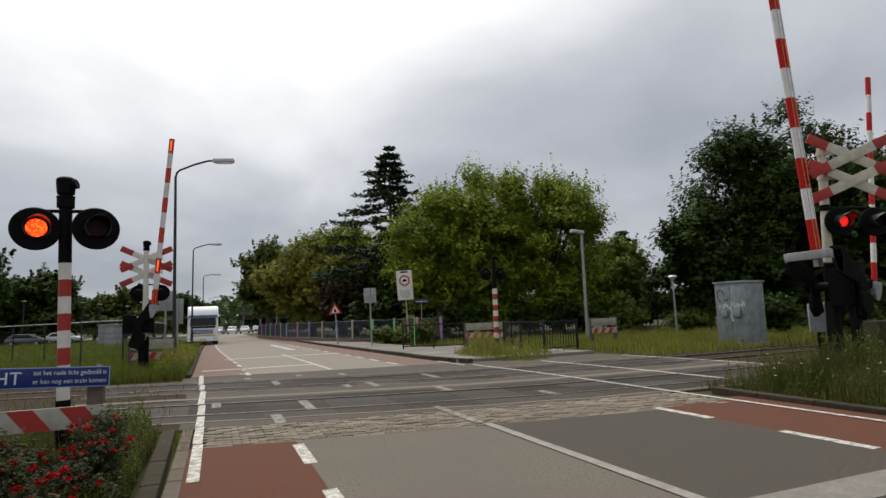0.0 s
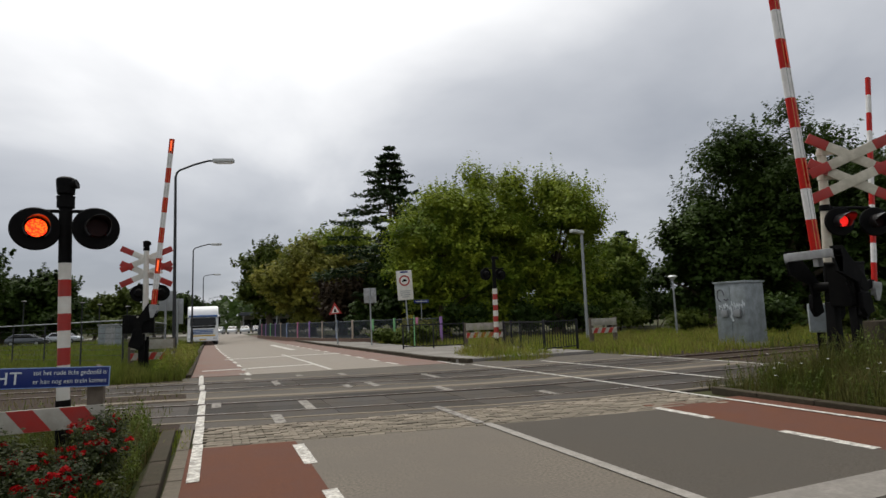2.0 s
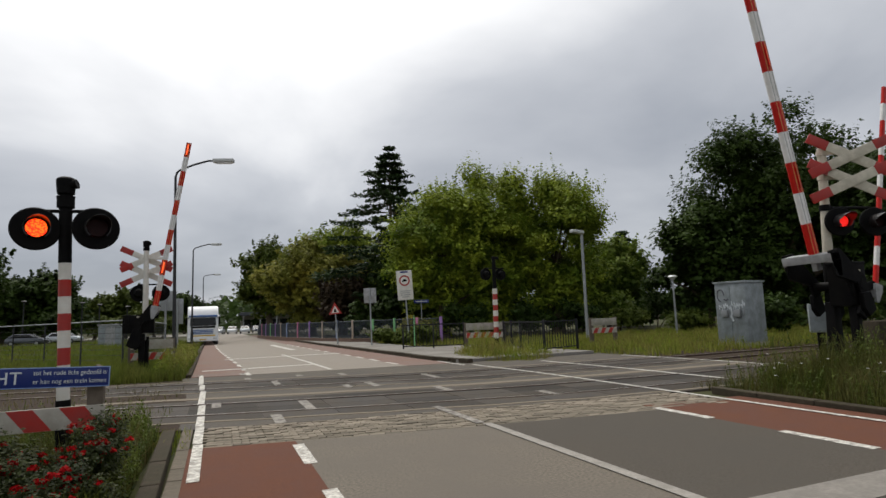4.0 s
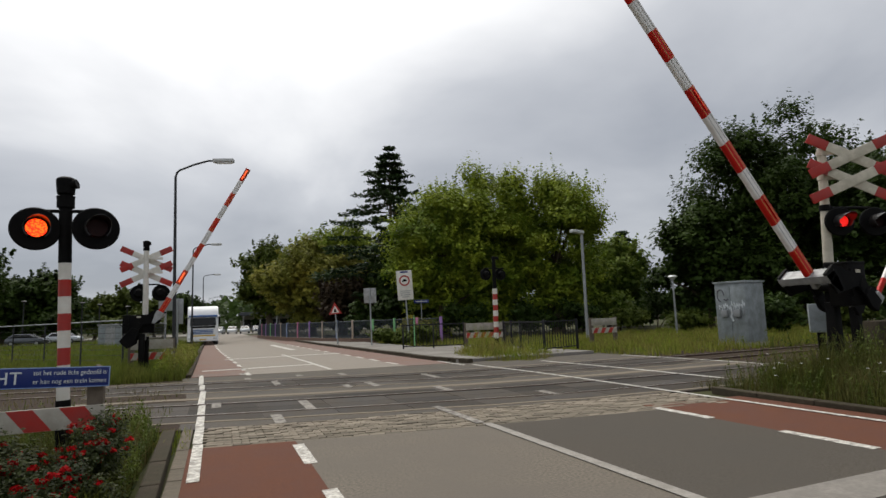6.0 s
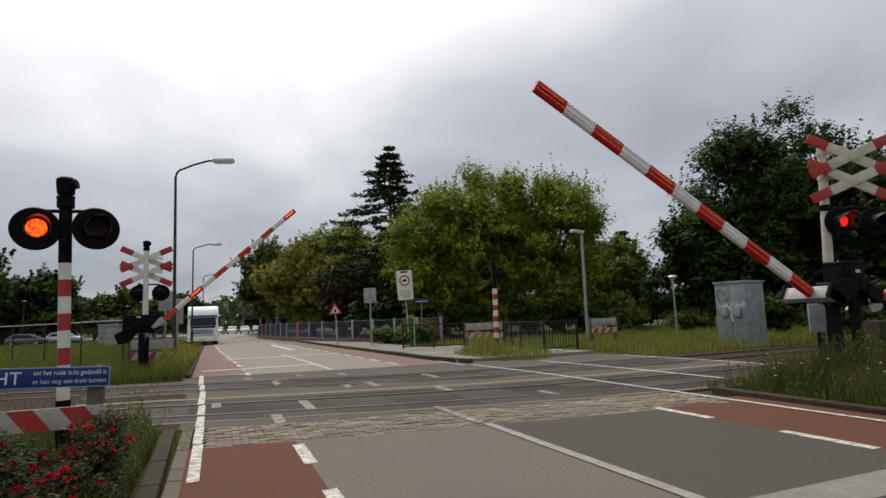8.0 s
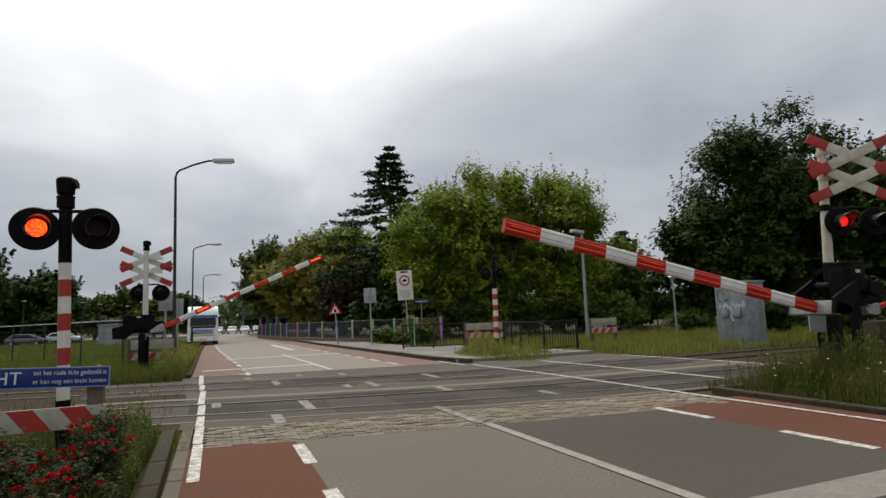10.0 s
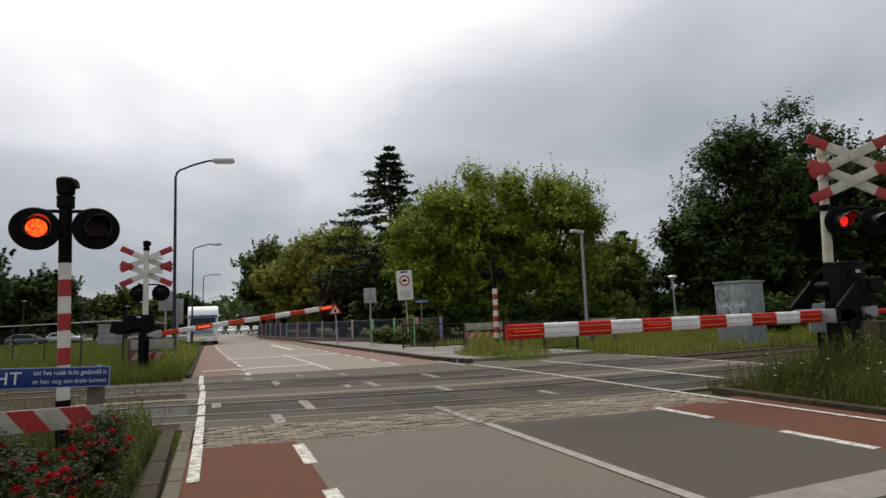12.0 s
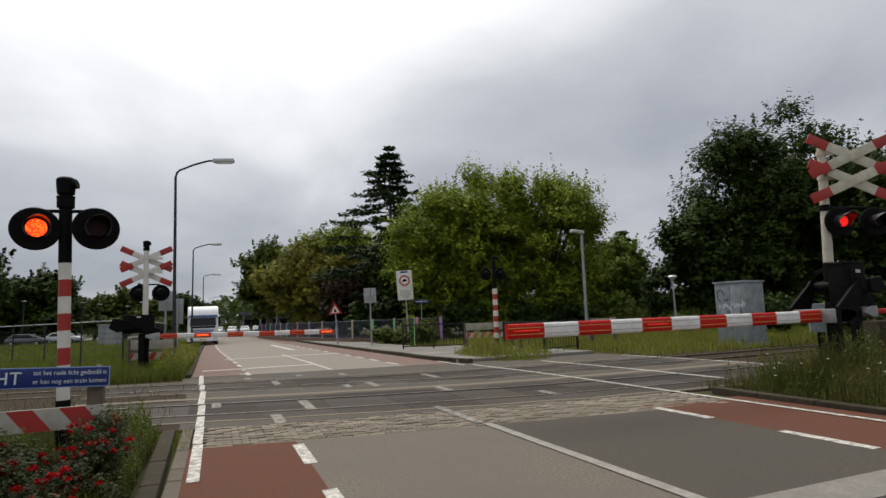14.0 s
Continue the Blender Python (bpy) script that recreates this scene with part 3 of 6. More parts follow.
def signal_head(parent, x, y, z, lit, phase, facing=1, yaw=0.0, r_disc=0.28, hood=0.27):
    """A round backing disc with a hood and a lens, looking towards -y (facing 1) or +y (-1)."""
    f = -facing
    turn = Matrix.Translation((x, y, z)) @ Matrix.Rotation(radians(yaw), 4, "Z") @ Matrix.Translation((-x, -y, -z))
    bm = B()
    rod(bm, (x, y, z), (x, y + f * 0.035, z), r_disc - 0.005, r_disc, 40)
    rod(bm, (x, y + f * 0.035, z), (x, y + f * 0.05, z), r_disc, r_disc - 0.015, 40)
    rod(bm, (x, y - f * 0.14, z), (x, y, z), 0.10, 0.17, 24)
    bm.transform(turn)
    disc = part("backing_disc", bm, BLACK, parent, "round matt black backing disc")
    bm = B()
    n, r, ln = 28, 0.135, hood
    a0, a1 = radians(-50), radians(230)
    ring = []
    for i in range(n + 1):
        a = a0 + (a1 - a0) * i / n
        cut = ln * (0.45 + 0.55 * max(0, math.sin(a)) ** 0.7)
        ring.append([bm.verts.new((x + rr * math.cos(a), y + f * yy, z + rr * math.sin(a))) for rr, yy in ((r, 0.045), (r, 0.045 + cut), (r - 0.008, 0.045 + cut), (r - 0.008, 0.045))])
    for p, q in zip(ring, ring[1:]):
        for k in range(4):
            bm.faces.new((p[k], p[k - 1], q[k - 1], q[k]))
    bmesh.ops.recalc_face_normals(bm, faces=bm.faces)
    bm.transform(turn)
    part("hood", bm, HOOD, disc, "black metal hood")
    bm = B()
    rod(bm, (0, -0.03, 0), (0, 0.03, 0), 0.106, 0.106, 32)
    if facing == 1:
        lens = two_faced("lens", bm, lit, LENS, disc, "red signal lens flashing in turn")
        place = tuple(turn @ Vector((x, y + f * 0.085, z)))
        lens.matrix_basis = pose(*place, 0, 0, yaw)
        FLASHERS.append((lens, place, phase, yaw))
    else:
        lens = part("lens", bm, LENS, disc, "dark red signal lens")
        lens.matrix_basis = pose(x, y + f * 0.07, z)


def bell(parent, z, r=0.1):
    bm = B()
    rod(bm, (0, 0, z), (0, 0, z + 0.10), r * 0.95, r * 1.05, 20)
    rod(bm, (0, 0, z + 0.13), (0, 0, z + 0.30), r * 1.0, r * 1.12, 20)
    rod(bm, (0, 0, z + 0.10), (0, 0, z + 0.13), r * 0.6, r * 0.6, 16)
    ball(bm, (0, 0, z + 0.30), r * 1.12, 1, 1, 0.45, 18)
    rod(bm, (0, -0.02, z + 0.22), (0.13, -0.05, z + 0.25), 0.05, 0.06, 12)
    part("bell", bm, BLACK, parent, "black warning bell housing")


def banded_pole(parent, z0, z1, n, r=0.07, first=WHITE):
    """Bands from the top down, white and red in turn."""
    h = (z1 - z0) / n
    for i in range(n):
        bm = B()
        rod(bm, (0, 0, z1 - (i + 1) * h), (0, 0, z1 - i * h), r, r, 24)
        c = 0 if i == n - 1 else i % 2
        part("band", bm, (WHITE, RED)[c], parent, ("white painted band", "red painted band")[c])


def cross_arms(parent, x, y, zc, mat_white, facing):
    """Two white crosses one above the other, with red ends."""
    for k, z in enumerate((zc + 0.25, zc - 0.25)):
        for s in (1, -1):
            a = s * radians(25.5)
            yy = y + (0.012 if s == 1 else -0.022)
            m = Matrix.Translation((x, yy, z)) @ Matrix.Rotation(a, 4, "Y")
            bm = B()
            box(bm, -0.46, 0.46, -0.012, 0.012, -0.095, 0.095, 0.004)
            for hx in (-0.06, 0.06):
                rod(bm, (hx, -0.02, 0.03), (hx, 0.02, 0.03), 0.012, 0.012, 8)
            bm.transform(m)
            arm = part("cross_arm", bm, mat_white, parent, "white cross board")
            for e in (-1, 1):
                bm = B()
                lo, hi = sorted((e * 0.46, e * 0.86))
                box(bm, lo, hi, -0.0125, 0.0125, -0.096, 0.096, 0.004)
                bm.transform(m)
                part("red_end", bm, RED, arm, "red end of the cross board")


def signal_near_left():
    t = thing("crossing_signal", pose(-1.64, 8.0, -0.05, 0, -1.5, 0), "red and white banded post with two round red flashing lights", "crossing signal", "level crossing signals")
    bm = B()
    rod(bm, (0, 0, 0), (0, 0, 0.76), 0.078, 0.078, 24)
    rod(bm, (0, 0, 0), (0, 0, 0.06), 0.16, 0.15, 24)
    part("pole_foot", bm, BLACK, t)
    banded_pole(t, 0.76, 2.38, 8, 0.067)
    bm = B()
    rod(bm, (0, 0, 2.38), (0, 0, 3.06), 0.07, 0.07, 24)
    rod(bm, (0, 0, 3.06), (0, 0, 3.13), 0.095, 0.095, 24)
    part("pole_head", bm, BLACK, t)
    bm = B()
    rod(bm, (-0.34, -0.03, 3.01), (0.34, -0.03, 3.01), 0.022, 0.022, 10)
    for s in (-1, 1):
        rod(bm, (s * 0.33, -0.03, 3.01), (s * 0.33, -0.05, 2.8), 0.02, 0.02, 8)
    part("crossbar", bm, BLACK, t)
    signal_head(t, -0.285, -0.10, 2.78, LIT_L, 0, 1, 20, 0.257)
    signal_head(t, 0.335, -0.10, 2.78, LIT_R, 1, 1, 20, 0.257)
    bell(t, 3.10, 0.095)


def signal_near_right():
    t = thing("crossing_signal", pose(10.92, 7.42, -0.05, 0, 3.0, -28), "cream post with a double warning cross and red flashing lights", "crossing signal", "level crossing signals")
    bm = B()
    rod(bm, (0, 0, 0), (0, 0, 2.35), 0.10, 0.095, 24)
    part("pole_foot", bm, BLACK, t)
    bm = B()
    rod(bm, (0, 0, 2.35), (0, 0, 4.62), 0.088, 0.08, 24)
    rod(bm, (0, 0, 4.62), (0, 0, 4.66), 0.08, 0.03, 24)
    part("pole_shaft", bm, CREAM, t)
    for z in (4.02, 4.52):
        bm = B()
        prism(bm, [(0.0, z - 0.05), (0.0, z + 0.05), (0.62, z + 0.03), (0.62, z - 0.03)], -0.10, -0.07)
        rod(bm, (0, 0, z - 0.04), (0, 0, z + 0.04), 0.10, 0.10, 20)
        part("cross_bracket", bm, CREAM, t)
    cross_arms(t, 0.45, -0.16, 4.18, CREAM, 1)
    bm = B()
    rod(bm, (0.0, -0.03, 3.42), (0.8, -0.03, 3.42), 0.03, 0.03, 10)
    for x in (0.17, 0.8):
        rod(bm, (x, -0.03, 3.42), (x, -0.04, 3.15), 0.022, 0.022, 8)
    rod(bm, (0, 0, 3.36), (0, 0, 3.48), 0.105, 0.105, 20)
    part("crossbar", bm, BLACK, t)
    signal_head(t, 0.17, -0.12, 3.13, LIT_RR, 0, 1, 4, 0.28, 0.40)
    signal_head(t, 0.80, -0.12, 3.13, LIT_RR, 1, 1, 4, 0.28, 0.40)
    bm = B()
    box(bm, -0.055, 0.055, -0.112, -0.102, 1.86, 2.02, 0.003)
    part("number_plate", bm, CREAM, t, "small pale enamel plate")


def signal_far():
    t = thing("crossing_signal", pose(-2.17, 21.3, -0.05, 0, -0.5, 0), "white post with a double cross and black discs seen from behind", "crossing signal", "level crossing signals")
    bm = B()
    rod(bm, (0, 0, 0), (0, 0, 1.2), 0.10, 0.095, 20)
    part("pole_foot", bm, BLACK, t)
    bm = B()
    rod(bm, (0, 0, 1.2), (0, 0, 4.18), 0.092, 0.08, 20)
    for z in (3.45, 3.92):
        rod(bm, (0, 0, z - 0.03), (0, 0, z + 0.03), 0.105, 0.105, 20)
        box(bm, -0.1, 0.5, 0.04, 0.08, z - 0.04, z + 0.04)
    part("pole_shaft", bm, WHITE, t)
    cross_arms(t, 0.0, 0.14, 3.66, WHITE, -1)
    bm = B()
    rod(bm, (-0.25, 0.05, 3.04), (0.42, 0.05, 3.04), 0.025, 0.025, 10)
    part("crossbar", bm, BLACK, t)
    signal_head(t, -0.22, 0.16, 2.76, LIT_L, 0, -1)
    signal_head(t, 0.44, 0.16, 2.76, LIT_R, 1, -1)
    bell(t, 4.18, 0.1)


def signal_path():
    """Small banded signal of the footpath, seen from behind."""
    t = thing("path_signal", pose(11.98, 23.5, 0.0, 0, 0.5, 0), "slim red and white banded post with dark lights above", "crossing signal", "level crossing signals")
    bm = B()
    rod(bm, (0, 0, 0), (0, 0, 0.55), 0.115, 0.115, 18)
    part("pole_foot", bm, BLACK, t)
    banded_pole(t, 0.5, 2.78, 9, 0.115)
    bm = B()
    rod(bm, (0, 0, 2.78), (0, 0, 4.2), 0.09, 0.08, 18)
    rod(bm, (-0.5, 0, 3.72), (0.5, 0, 3.72), 0.025, 0.025, 8)
    box(bm, -0.1, 0.25, -0.05, 0.05, 4.15, 4.28, 0.01)
    part("pole_head", bm, BLACK, t)
    signal_head(t, -0.38, 0.1, 3.45, LIT_R, 0, -1)
    signal_head(t, 0.38, 0.1, 3.45, LIT_R, 1, -1)


NEAR_ROWS = [(0, 85.7), (3.2, 85.7), (3.7, 82.3), (4.3, 75), (5.3, 61.6), (5.5, 58.9), (6, 52.4), (6.5, 46.5), (7, 41.0), (7.5, 35.6), (8, 30.3), (8.2, 28.3), (9.3, 18.0), (10.3, 9.5), (10.5, 7.8), (11, 3.8), (11.5, 1.0), (11.9, -0.1), (12.1, -0.15), (12.5, 0.1), (13, 0.0), (14, -0.1)]
FAR_ROWS = [(0, 85.6), (3.2, 85.6), (3.7, 83.2), (4.3, 78), (5.3, 68.6), (5.5, 66.3), (6, 61.6), (6.5, 57), (7, 52.2), (7.5, 47.2), (8, 42), (8.2, 39.9), (9.3, 29.5), (10.3, 21.8), (10.5, 19.9), (11, 15.8), (11.5, 11.8), (12, 7.2), (12.5, 2.6), (12.9, -1.0), (13.2, -1.1), (13.5, -0.7), (14, -0.8)]


def barrier(base, pivot, side, drop, first, seg, rows, height, label, lamps=True, lit=None, kb=1.0, depth=0.10, segs=11, trim=True, arms=None, housing=None, beam=None):
    """A crossing barrier: drive box on a post; the arm turns about the pivot. side -1: the boom lies towards -x when shut."""
    bx, by = base
    px, pz = pivot
    t = thing("level_crossing_barrier", pose(bx, by, -0.05), label, "barrier", "level crossing barriers")
    dx = px - bx
    s = side
    k = abs(drop) / 0.54
    near_arm, far_arm = arms or (-0.17, 0.44 * k)
    h0, h1 = housing or (-0.03, 0.40 * k)
    bm = B()
    box(bm, -0.09, 0.09, -0.09, 0.09, 0, pz - 0.3, 0.02)
    box(bm, -0.2, 0.2, -0.2, 0.2, 0, 0.08, 0.02)
    rod(bm, (0.17, 0.05, 0), (0.17, 0.05, pz - 0.4), 0.05, 0.05, 12)
    part("stand", bm, BLACK, t)
    bm = B()
    box(bm, dx - 0.32 * kb, dx + 0.32 * kb, h0, h1, pz - 0.38 * k, pz + 0.42 * k, 0.03)
    box(bm, dx - 0.34 * kb, dx + 0.34 * kb, h0 - 0.01, h1 + 0.02, pz + 0.38 * k, pz + 0.43 * k, 0.02)
    rod(bm, (dx, near_arm - 0.01, pz), (dx, far_arm + 0.05, pz), 0.09 * k, 0.09 * k, 20)
    box(bm, dx - 0.28 * kb, dx - 0.2 * kb, h0 - 0.02, h0 + 0.01, pz - 0.2 * k, pz + 0.3 * k, 0.006)
    tube(bm, [(dx - 0.34 * kb, h0 + 0.1, pz + 0.36 * k), (dx - 0.37 * kb, h0 + 0.05, pz + 0.2 * k), (dx - 0.36 * kb, h0 + 0.02, pz), (dx - 0.2 * kb, h0 - 0.03, pz - 0.15 * k)], 0.012, 6)
    part("drive_box", bm, BLACK, t, "black steel drive housing")
    bm = B()
    box(bm, dx - 0.05, dx + 0.07, h0 - 0.016, h0 - 0.004, pz + 0.22, pz + 0.28)
    part("maker_plate", bm, CREAM, t, "small pale plate")
    # the arm, in the space of the pivot
    def plate(y0):
        bm = B()
        return prism(bm, [(s * -0.16, 0.10), (s * 0.10, 0.13), (s * 0.22, 0.02), (s * (abs(first) + 0.05), drop + 0.16), (s * (abs(first) + 0.05), drop - 0.12), (s * 0.30, drop - 0.10), (s * 0.06, -0.12), (s * -0.18, -0.10)], y0, y0 + 0.05)
    arm = part("arm", plate(near_arm), BLACK, t, "black swinging arm")
    arm.matrix_basis = pose(dx, 0, pz)
    part("rear_arm", plate(far_arm), BLACK, arm)
    for y0 in (near_arm - 0.04, far_arm):
        bm = B()
        prism(bm, [(s * -0.14, 0.10), (s * -0.66 * k * kb, 0.20 * k * kb), (s * -0.76 * k * kb, -0.10 * k * kb), (s * -0.54 * k * kb, -0.22 * k * kb), (s * -0.13, -0.12)], y0, y0 + 0.09, 0.012)
        part("counterweight", bm, BLACK, arm, "black counterweight")
    bm = B()
    a = abs(first)
    yc = -0.14
    b0, b1 = beam or (yc - 0.09, yc + 0.62 * k)
    box(bm, *sorted((s * (a - 0.15), s * (a + 0.01))), b0, b1, drop - 0.125, drop + 0.125, 0.02)
    for y0 in (b0, b1 - 0.06 * k):
        prism(bm, [(s * (a - 0.14), drop - 0.12), (s * (a - 0.14), drop + 0.12), (s * (a - 0.42), drop + 0.06), (s * (a - 0.42), drop - 0.02)], y0, y0 + 0.05)
    box(bm, *sorted((s * (a - 0.3), s * (a - 0.1))), yc - 0.05, yc + 0.05, drop - 0.07, drop + 0.07, 0.01)
    part("bracket", bm, GREY, arm, "grey cast bracket")
    for i in range(segs):
        x0, x1 = a + (segs - 1 - i) * seg, a + (segs - i) * seg
        h = 0.106
        bm = B()
        lo, hi = sorted((s * x0, s * x1))
        box(bm, lo, hi, yc - depth / 2, yc + depth / 2, drop - h * height, drop + h * height, 0.0)
        es = [e for e in bm.edges if abs(e.verts[0].co.x - e.verts[1].co.x) > 0.1]
        bmesh.ops.bevel(bm, geom=es, offset=0.038 * height, segments=3, affect="EDGES", profile=0.5)
        stripe = part("stripe", bm, RED_FILM if i % 2 == 0 else WHITE_FILM, arm, "red reflective boom section" if i % 2 == 0 else "white boom section")
        if trim:
            bm = B()
            for z in (drop - h * height * 0.42, drop + h * height * 0.42):
                box(bm, lo + 0.002, hi - 0.002, yc - depth / 2 - 0.004, yc - depth / 2 + 0.004, z - 0.004, z + 0.004)
            st = part("boom_trim", bm, GOLD_LINE if i % 2 == 0 else GREY, arm, "thin ridge along the boom")
        if lamps and i in (0, 4, 8):
            bm = B()
            mid = s * (x0 + x1) / 2
            w = 0.36 * seg
            zz = 0.009 if lit else 0.022
            box(bm, -w, w, -0.01, 0.01, -zz, zz, 0.004)
            lamp = two_faced("boom_lamp", bm, lit or LIT_B, RED_FILM, arm, "orange red lamp on the boom")
            place = (mid, yc - depth / 2 - 0.012, drop + 0.005)
            lamp.matrix_basis = pose(*place)
            if i:
                BOOM_LAMPS.append((lamp, place, 1 if i == (8 if lit else 4) else 0))
    BOOMS.append((arm, (dx, 0, pz), s, rows))
    return t


signal_near_left()
signal_near_right()
signal_far()
signal_path()
barrier((10.75, 7.2), (10.87, 1.88), -1, -0.54, 0.70, 0.583, NEAR_ROWS, 1.0, "red and white striped barrier boom with black drive box", lit=LIT_BN, kb=0.75, arms=(-0.52, 0.36), housing=(-0.44, -0.04), beam=(-0.52, 0.43))
barrier((-2.25, 21.05), (-2.36, 1.71), 1, -0.40, 0.66, 0.518, FAR_ROWS, 0.78, "red and white striped barrier boom beyond the tracks", kb=1.45)
barrier((13.43, 8.5), (13.55, 1.77), 1, -0.42, 0.30, 0.46, [(a, b * 81.5 / 85.7) for a, b in NEAR_ROWS], 0.55, "slim red and white barrier boom of the footpath", lamps=False, depth=0.08, trim=False)


# ---- boards, signs and fences by the crossing ----
def slanted_board(parent, x0, x1, y, z0, z1, pitch, lean, name="striped_board", thick=0.025):
    """A white board with slanted red stripes set on it."""
    bm = B()
    box(bm, x0, x1, y, y + thick, z0, z1, 0.005)
    b = part(name, bm, BOARD_W, parent, "white board with slanted red stripes")
    x = x1 + 0.02
    while x > x0 - 0.3:
        h = z1 - z0
        pts = [(x - pitch * 0.45, z1 - 0.004), (x - pitch * 0.95, z1 - 0.004), (x - pitch * 0.95 + lean * h, z0 + 0.004), (x - pitch * 0.45 + lean * h, z0 + 0.004)]
        pts = [(min(max(a, x0 + 0.003), x1 - 0.003), c) for a, c in pts]
        if max(a for a, c in pts) - min(a for a, c in pts) > 0.05:
            bm = B()
            prism(bm, pts, y - 0.004, y + 0.002)
            part("red_stripe", bm, RED, b, "slanted red stripe")
        x -= pitch
    return b


def text_part(words, x, y, z, size, parent, material, name="lettering", width=None):
    cu = bpy.data.curves.new(name, "FONT")
    cu.body, cu.size, cu.extrude = words, size, 0.0015
    tmp = bpy.data.objects.new(name, cu)
    scene.collection.objects.link(tmp)
    dg = bpy.context.evaluated_depsgraph_get()
    me = bpy.data.meshes.new_from_object(tmp.evaluated_get(dg))
    bpy.data.objects.remove(tmp)
    if width:
        xs = [v.co.x for v in me.vertices]
        k = width / (max(xs) - min(xs))
        me.transform(Matrix.Diagonal((k, 1, 1, 1)))
    me.transform(Matrix.Rotation(radians(90), 4, "X"))
    me.materials.clear()
    me.materials.append(material)
    ob = new(name, me)
    ob.parent = parent
    ob.matrix_basis = pose(x, y, z)
    return ob


def warning_fence():
    t = thing("warning_fence", pose(-1.0, 6.5, -0.02), "timber post fence with a red and white striped board", "fence")
    for x in (-0.09, -1.75):
        bm = B()
        box(bm, x - 0.07, x + 0.07, 0.02, 0.16, 0, 1.14, 0.012)
        prism(bm, [(x - 0.08, 1.14), (x + 0.08, 1.14), (x, 1.19)], 0.01, 0.17)
        part("post", bm, POST_WOOD, t)
    slanted_board(t, -2.3, 0.0, -0.006, 0.60, 0.81, 0.42, 0.75)
    slanted_board(t, -2.3, -0.66, -0.006, 0.20, 0.38, 0.42, 0.75)
    s = thing("instruction_sign", pose(-1.0, 6.46, 0.0, 0, 2.2, 0), "blue enamel sign with white lettering on the fence", "sign")
    bm = B()
    box(bm, -1.42, 0.0, 0, 0.02, 0.965, 1.155, 0.004)
    part("plate", bm, BLUE, s)
    bm = B()
    for z0, z1 in ((0.965, 0.972), (1.148, 1.155)):
        box(bm, -1.42, 0.0, -0.003, 0.004, z0, z1)
    box(bm, -0.008, 0.0, -0.003, 0.004, 0.972, 1.148)
    part("border", bm, mat("pale_blue_rim", (0.25, 0.36, 0.62), (0.2, 0.3, 0.55), 9, 0.4, bump=0), s, "pale blue rim")
    text_part("WACHT", -1.34, -0.004, 1.005, 0.165, s, SPRAY, "large_lettering", 0.62)
    text_part("tot het rode licht gedoofd is", -0.63, -0.004, 1.085, 0.062, s, SPRAY, "lettering", 0.60)
    text_part("er kan nog een trein komen", -0.63, -0.004, 1.005, 0.062, s, SPRAY, "lettering", 0.60)


def board_fence(m, length, label, h=1.12, stripes=True, face=None):
    t = thing("board_fence", m, label, "fence", "board fences at the crossing")
    for x in (0.0, length):
        bm = B()
        box(bm, x - 0.09, x + 0.09, 0, 0.16, 0, h, 0.012)
        part("post", bm, POST_WOOD, t)
    bm = B()
    box(bm, 0.0, length + 0.06, -0.03, 0.0, h - 0.36, h - 0.03, 0.006)
    part("board", bm, face or WOOD, t, "weathered pale board")
    if stripes:
        slanted_board(t, 0.0, length + 0.06, -0.03, h - 0.72, h - 0.47, 0.36, -0.5)
    return t


def rail_fence(p, q, label, h=1.2, gap=0.16, z=0.1):
    p, q = Vector((*p, 0)), Vector((*q, 0))
    d = q - p
    L = d.length
    t = thing("railing", Matrix.Translation((p.x, p.y, z)) @ Matrix.Rotation(math.atan2(d.y, d.x), 4, "Z"), label, "railing", "black railings at the crossing")
    n = max(1, round(L / 1.5))
    for i in range(n + 1):
        bm = B()
        box(bm, L * i / n - 0.035, L * i / n + 0.035, -0.035, 0.035, 0, h, 0.006)
        part("post", bm, FENCE_BLK, t)
    for zz in (0.12, h - 0.07):
        bm = B()
        box(bm, 0, L, -0.02, 0.02, zz - 0.025, zz + 0.025)
        part("rail", bm, FENCE_BLK, t)
    bm = B()
    box(bm, -0.011, 0.011, -0.011, 0.011, 0.12, h - 0.07)
    me = finish("bar", bm, FENCE_BLK, False)
    x = gap
    while x < L - 0.05:
        o = new("bar", me)
        o.parent = t
        o.matrix_basis = pose(x, 0, 0)
        x += gap
    return t


warning_fence()
board_fence(Matrix.Translation((10.95, 24.6, 0.05)) @ Matrix.Rotation(radians(-24), 4, "Z"), 1.75, "weathered board fence with a red and white striped board", 1.2)
board_fence(Matrix.Translation((16.6, 22.6, 0.05)) @ Matrix.Rotation(radians(-18), 4, "Z"), 1.15, "weathered board fence among grass", 1.2)
board_fence(Matrix.Translation((-2.75, 22.6, 0.0)) @ Matrix.Rotation(radians(-6), 4, "Z"), 1.3, "white board fence with stripes beside the far barrier", 1.16, face=BOARD_W)
rail_fence((8.35, 26.2), (11.0, 25.0), "black steel bar railing beside the footpath")
rail_fence((12.2, 23.2), (11.75, 20.9), "black steel bar railing beside the footpath")
rail_fence((11.75, 20.9), (11.55, 18.7), "black steel bar railing beside the footpath")
rail_fence((11.55, 18.7), (13.45, 19.3), "black steel bar railing beside the footpath")


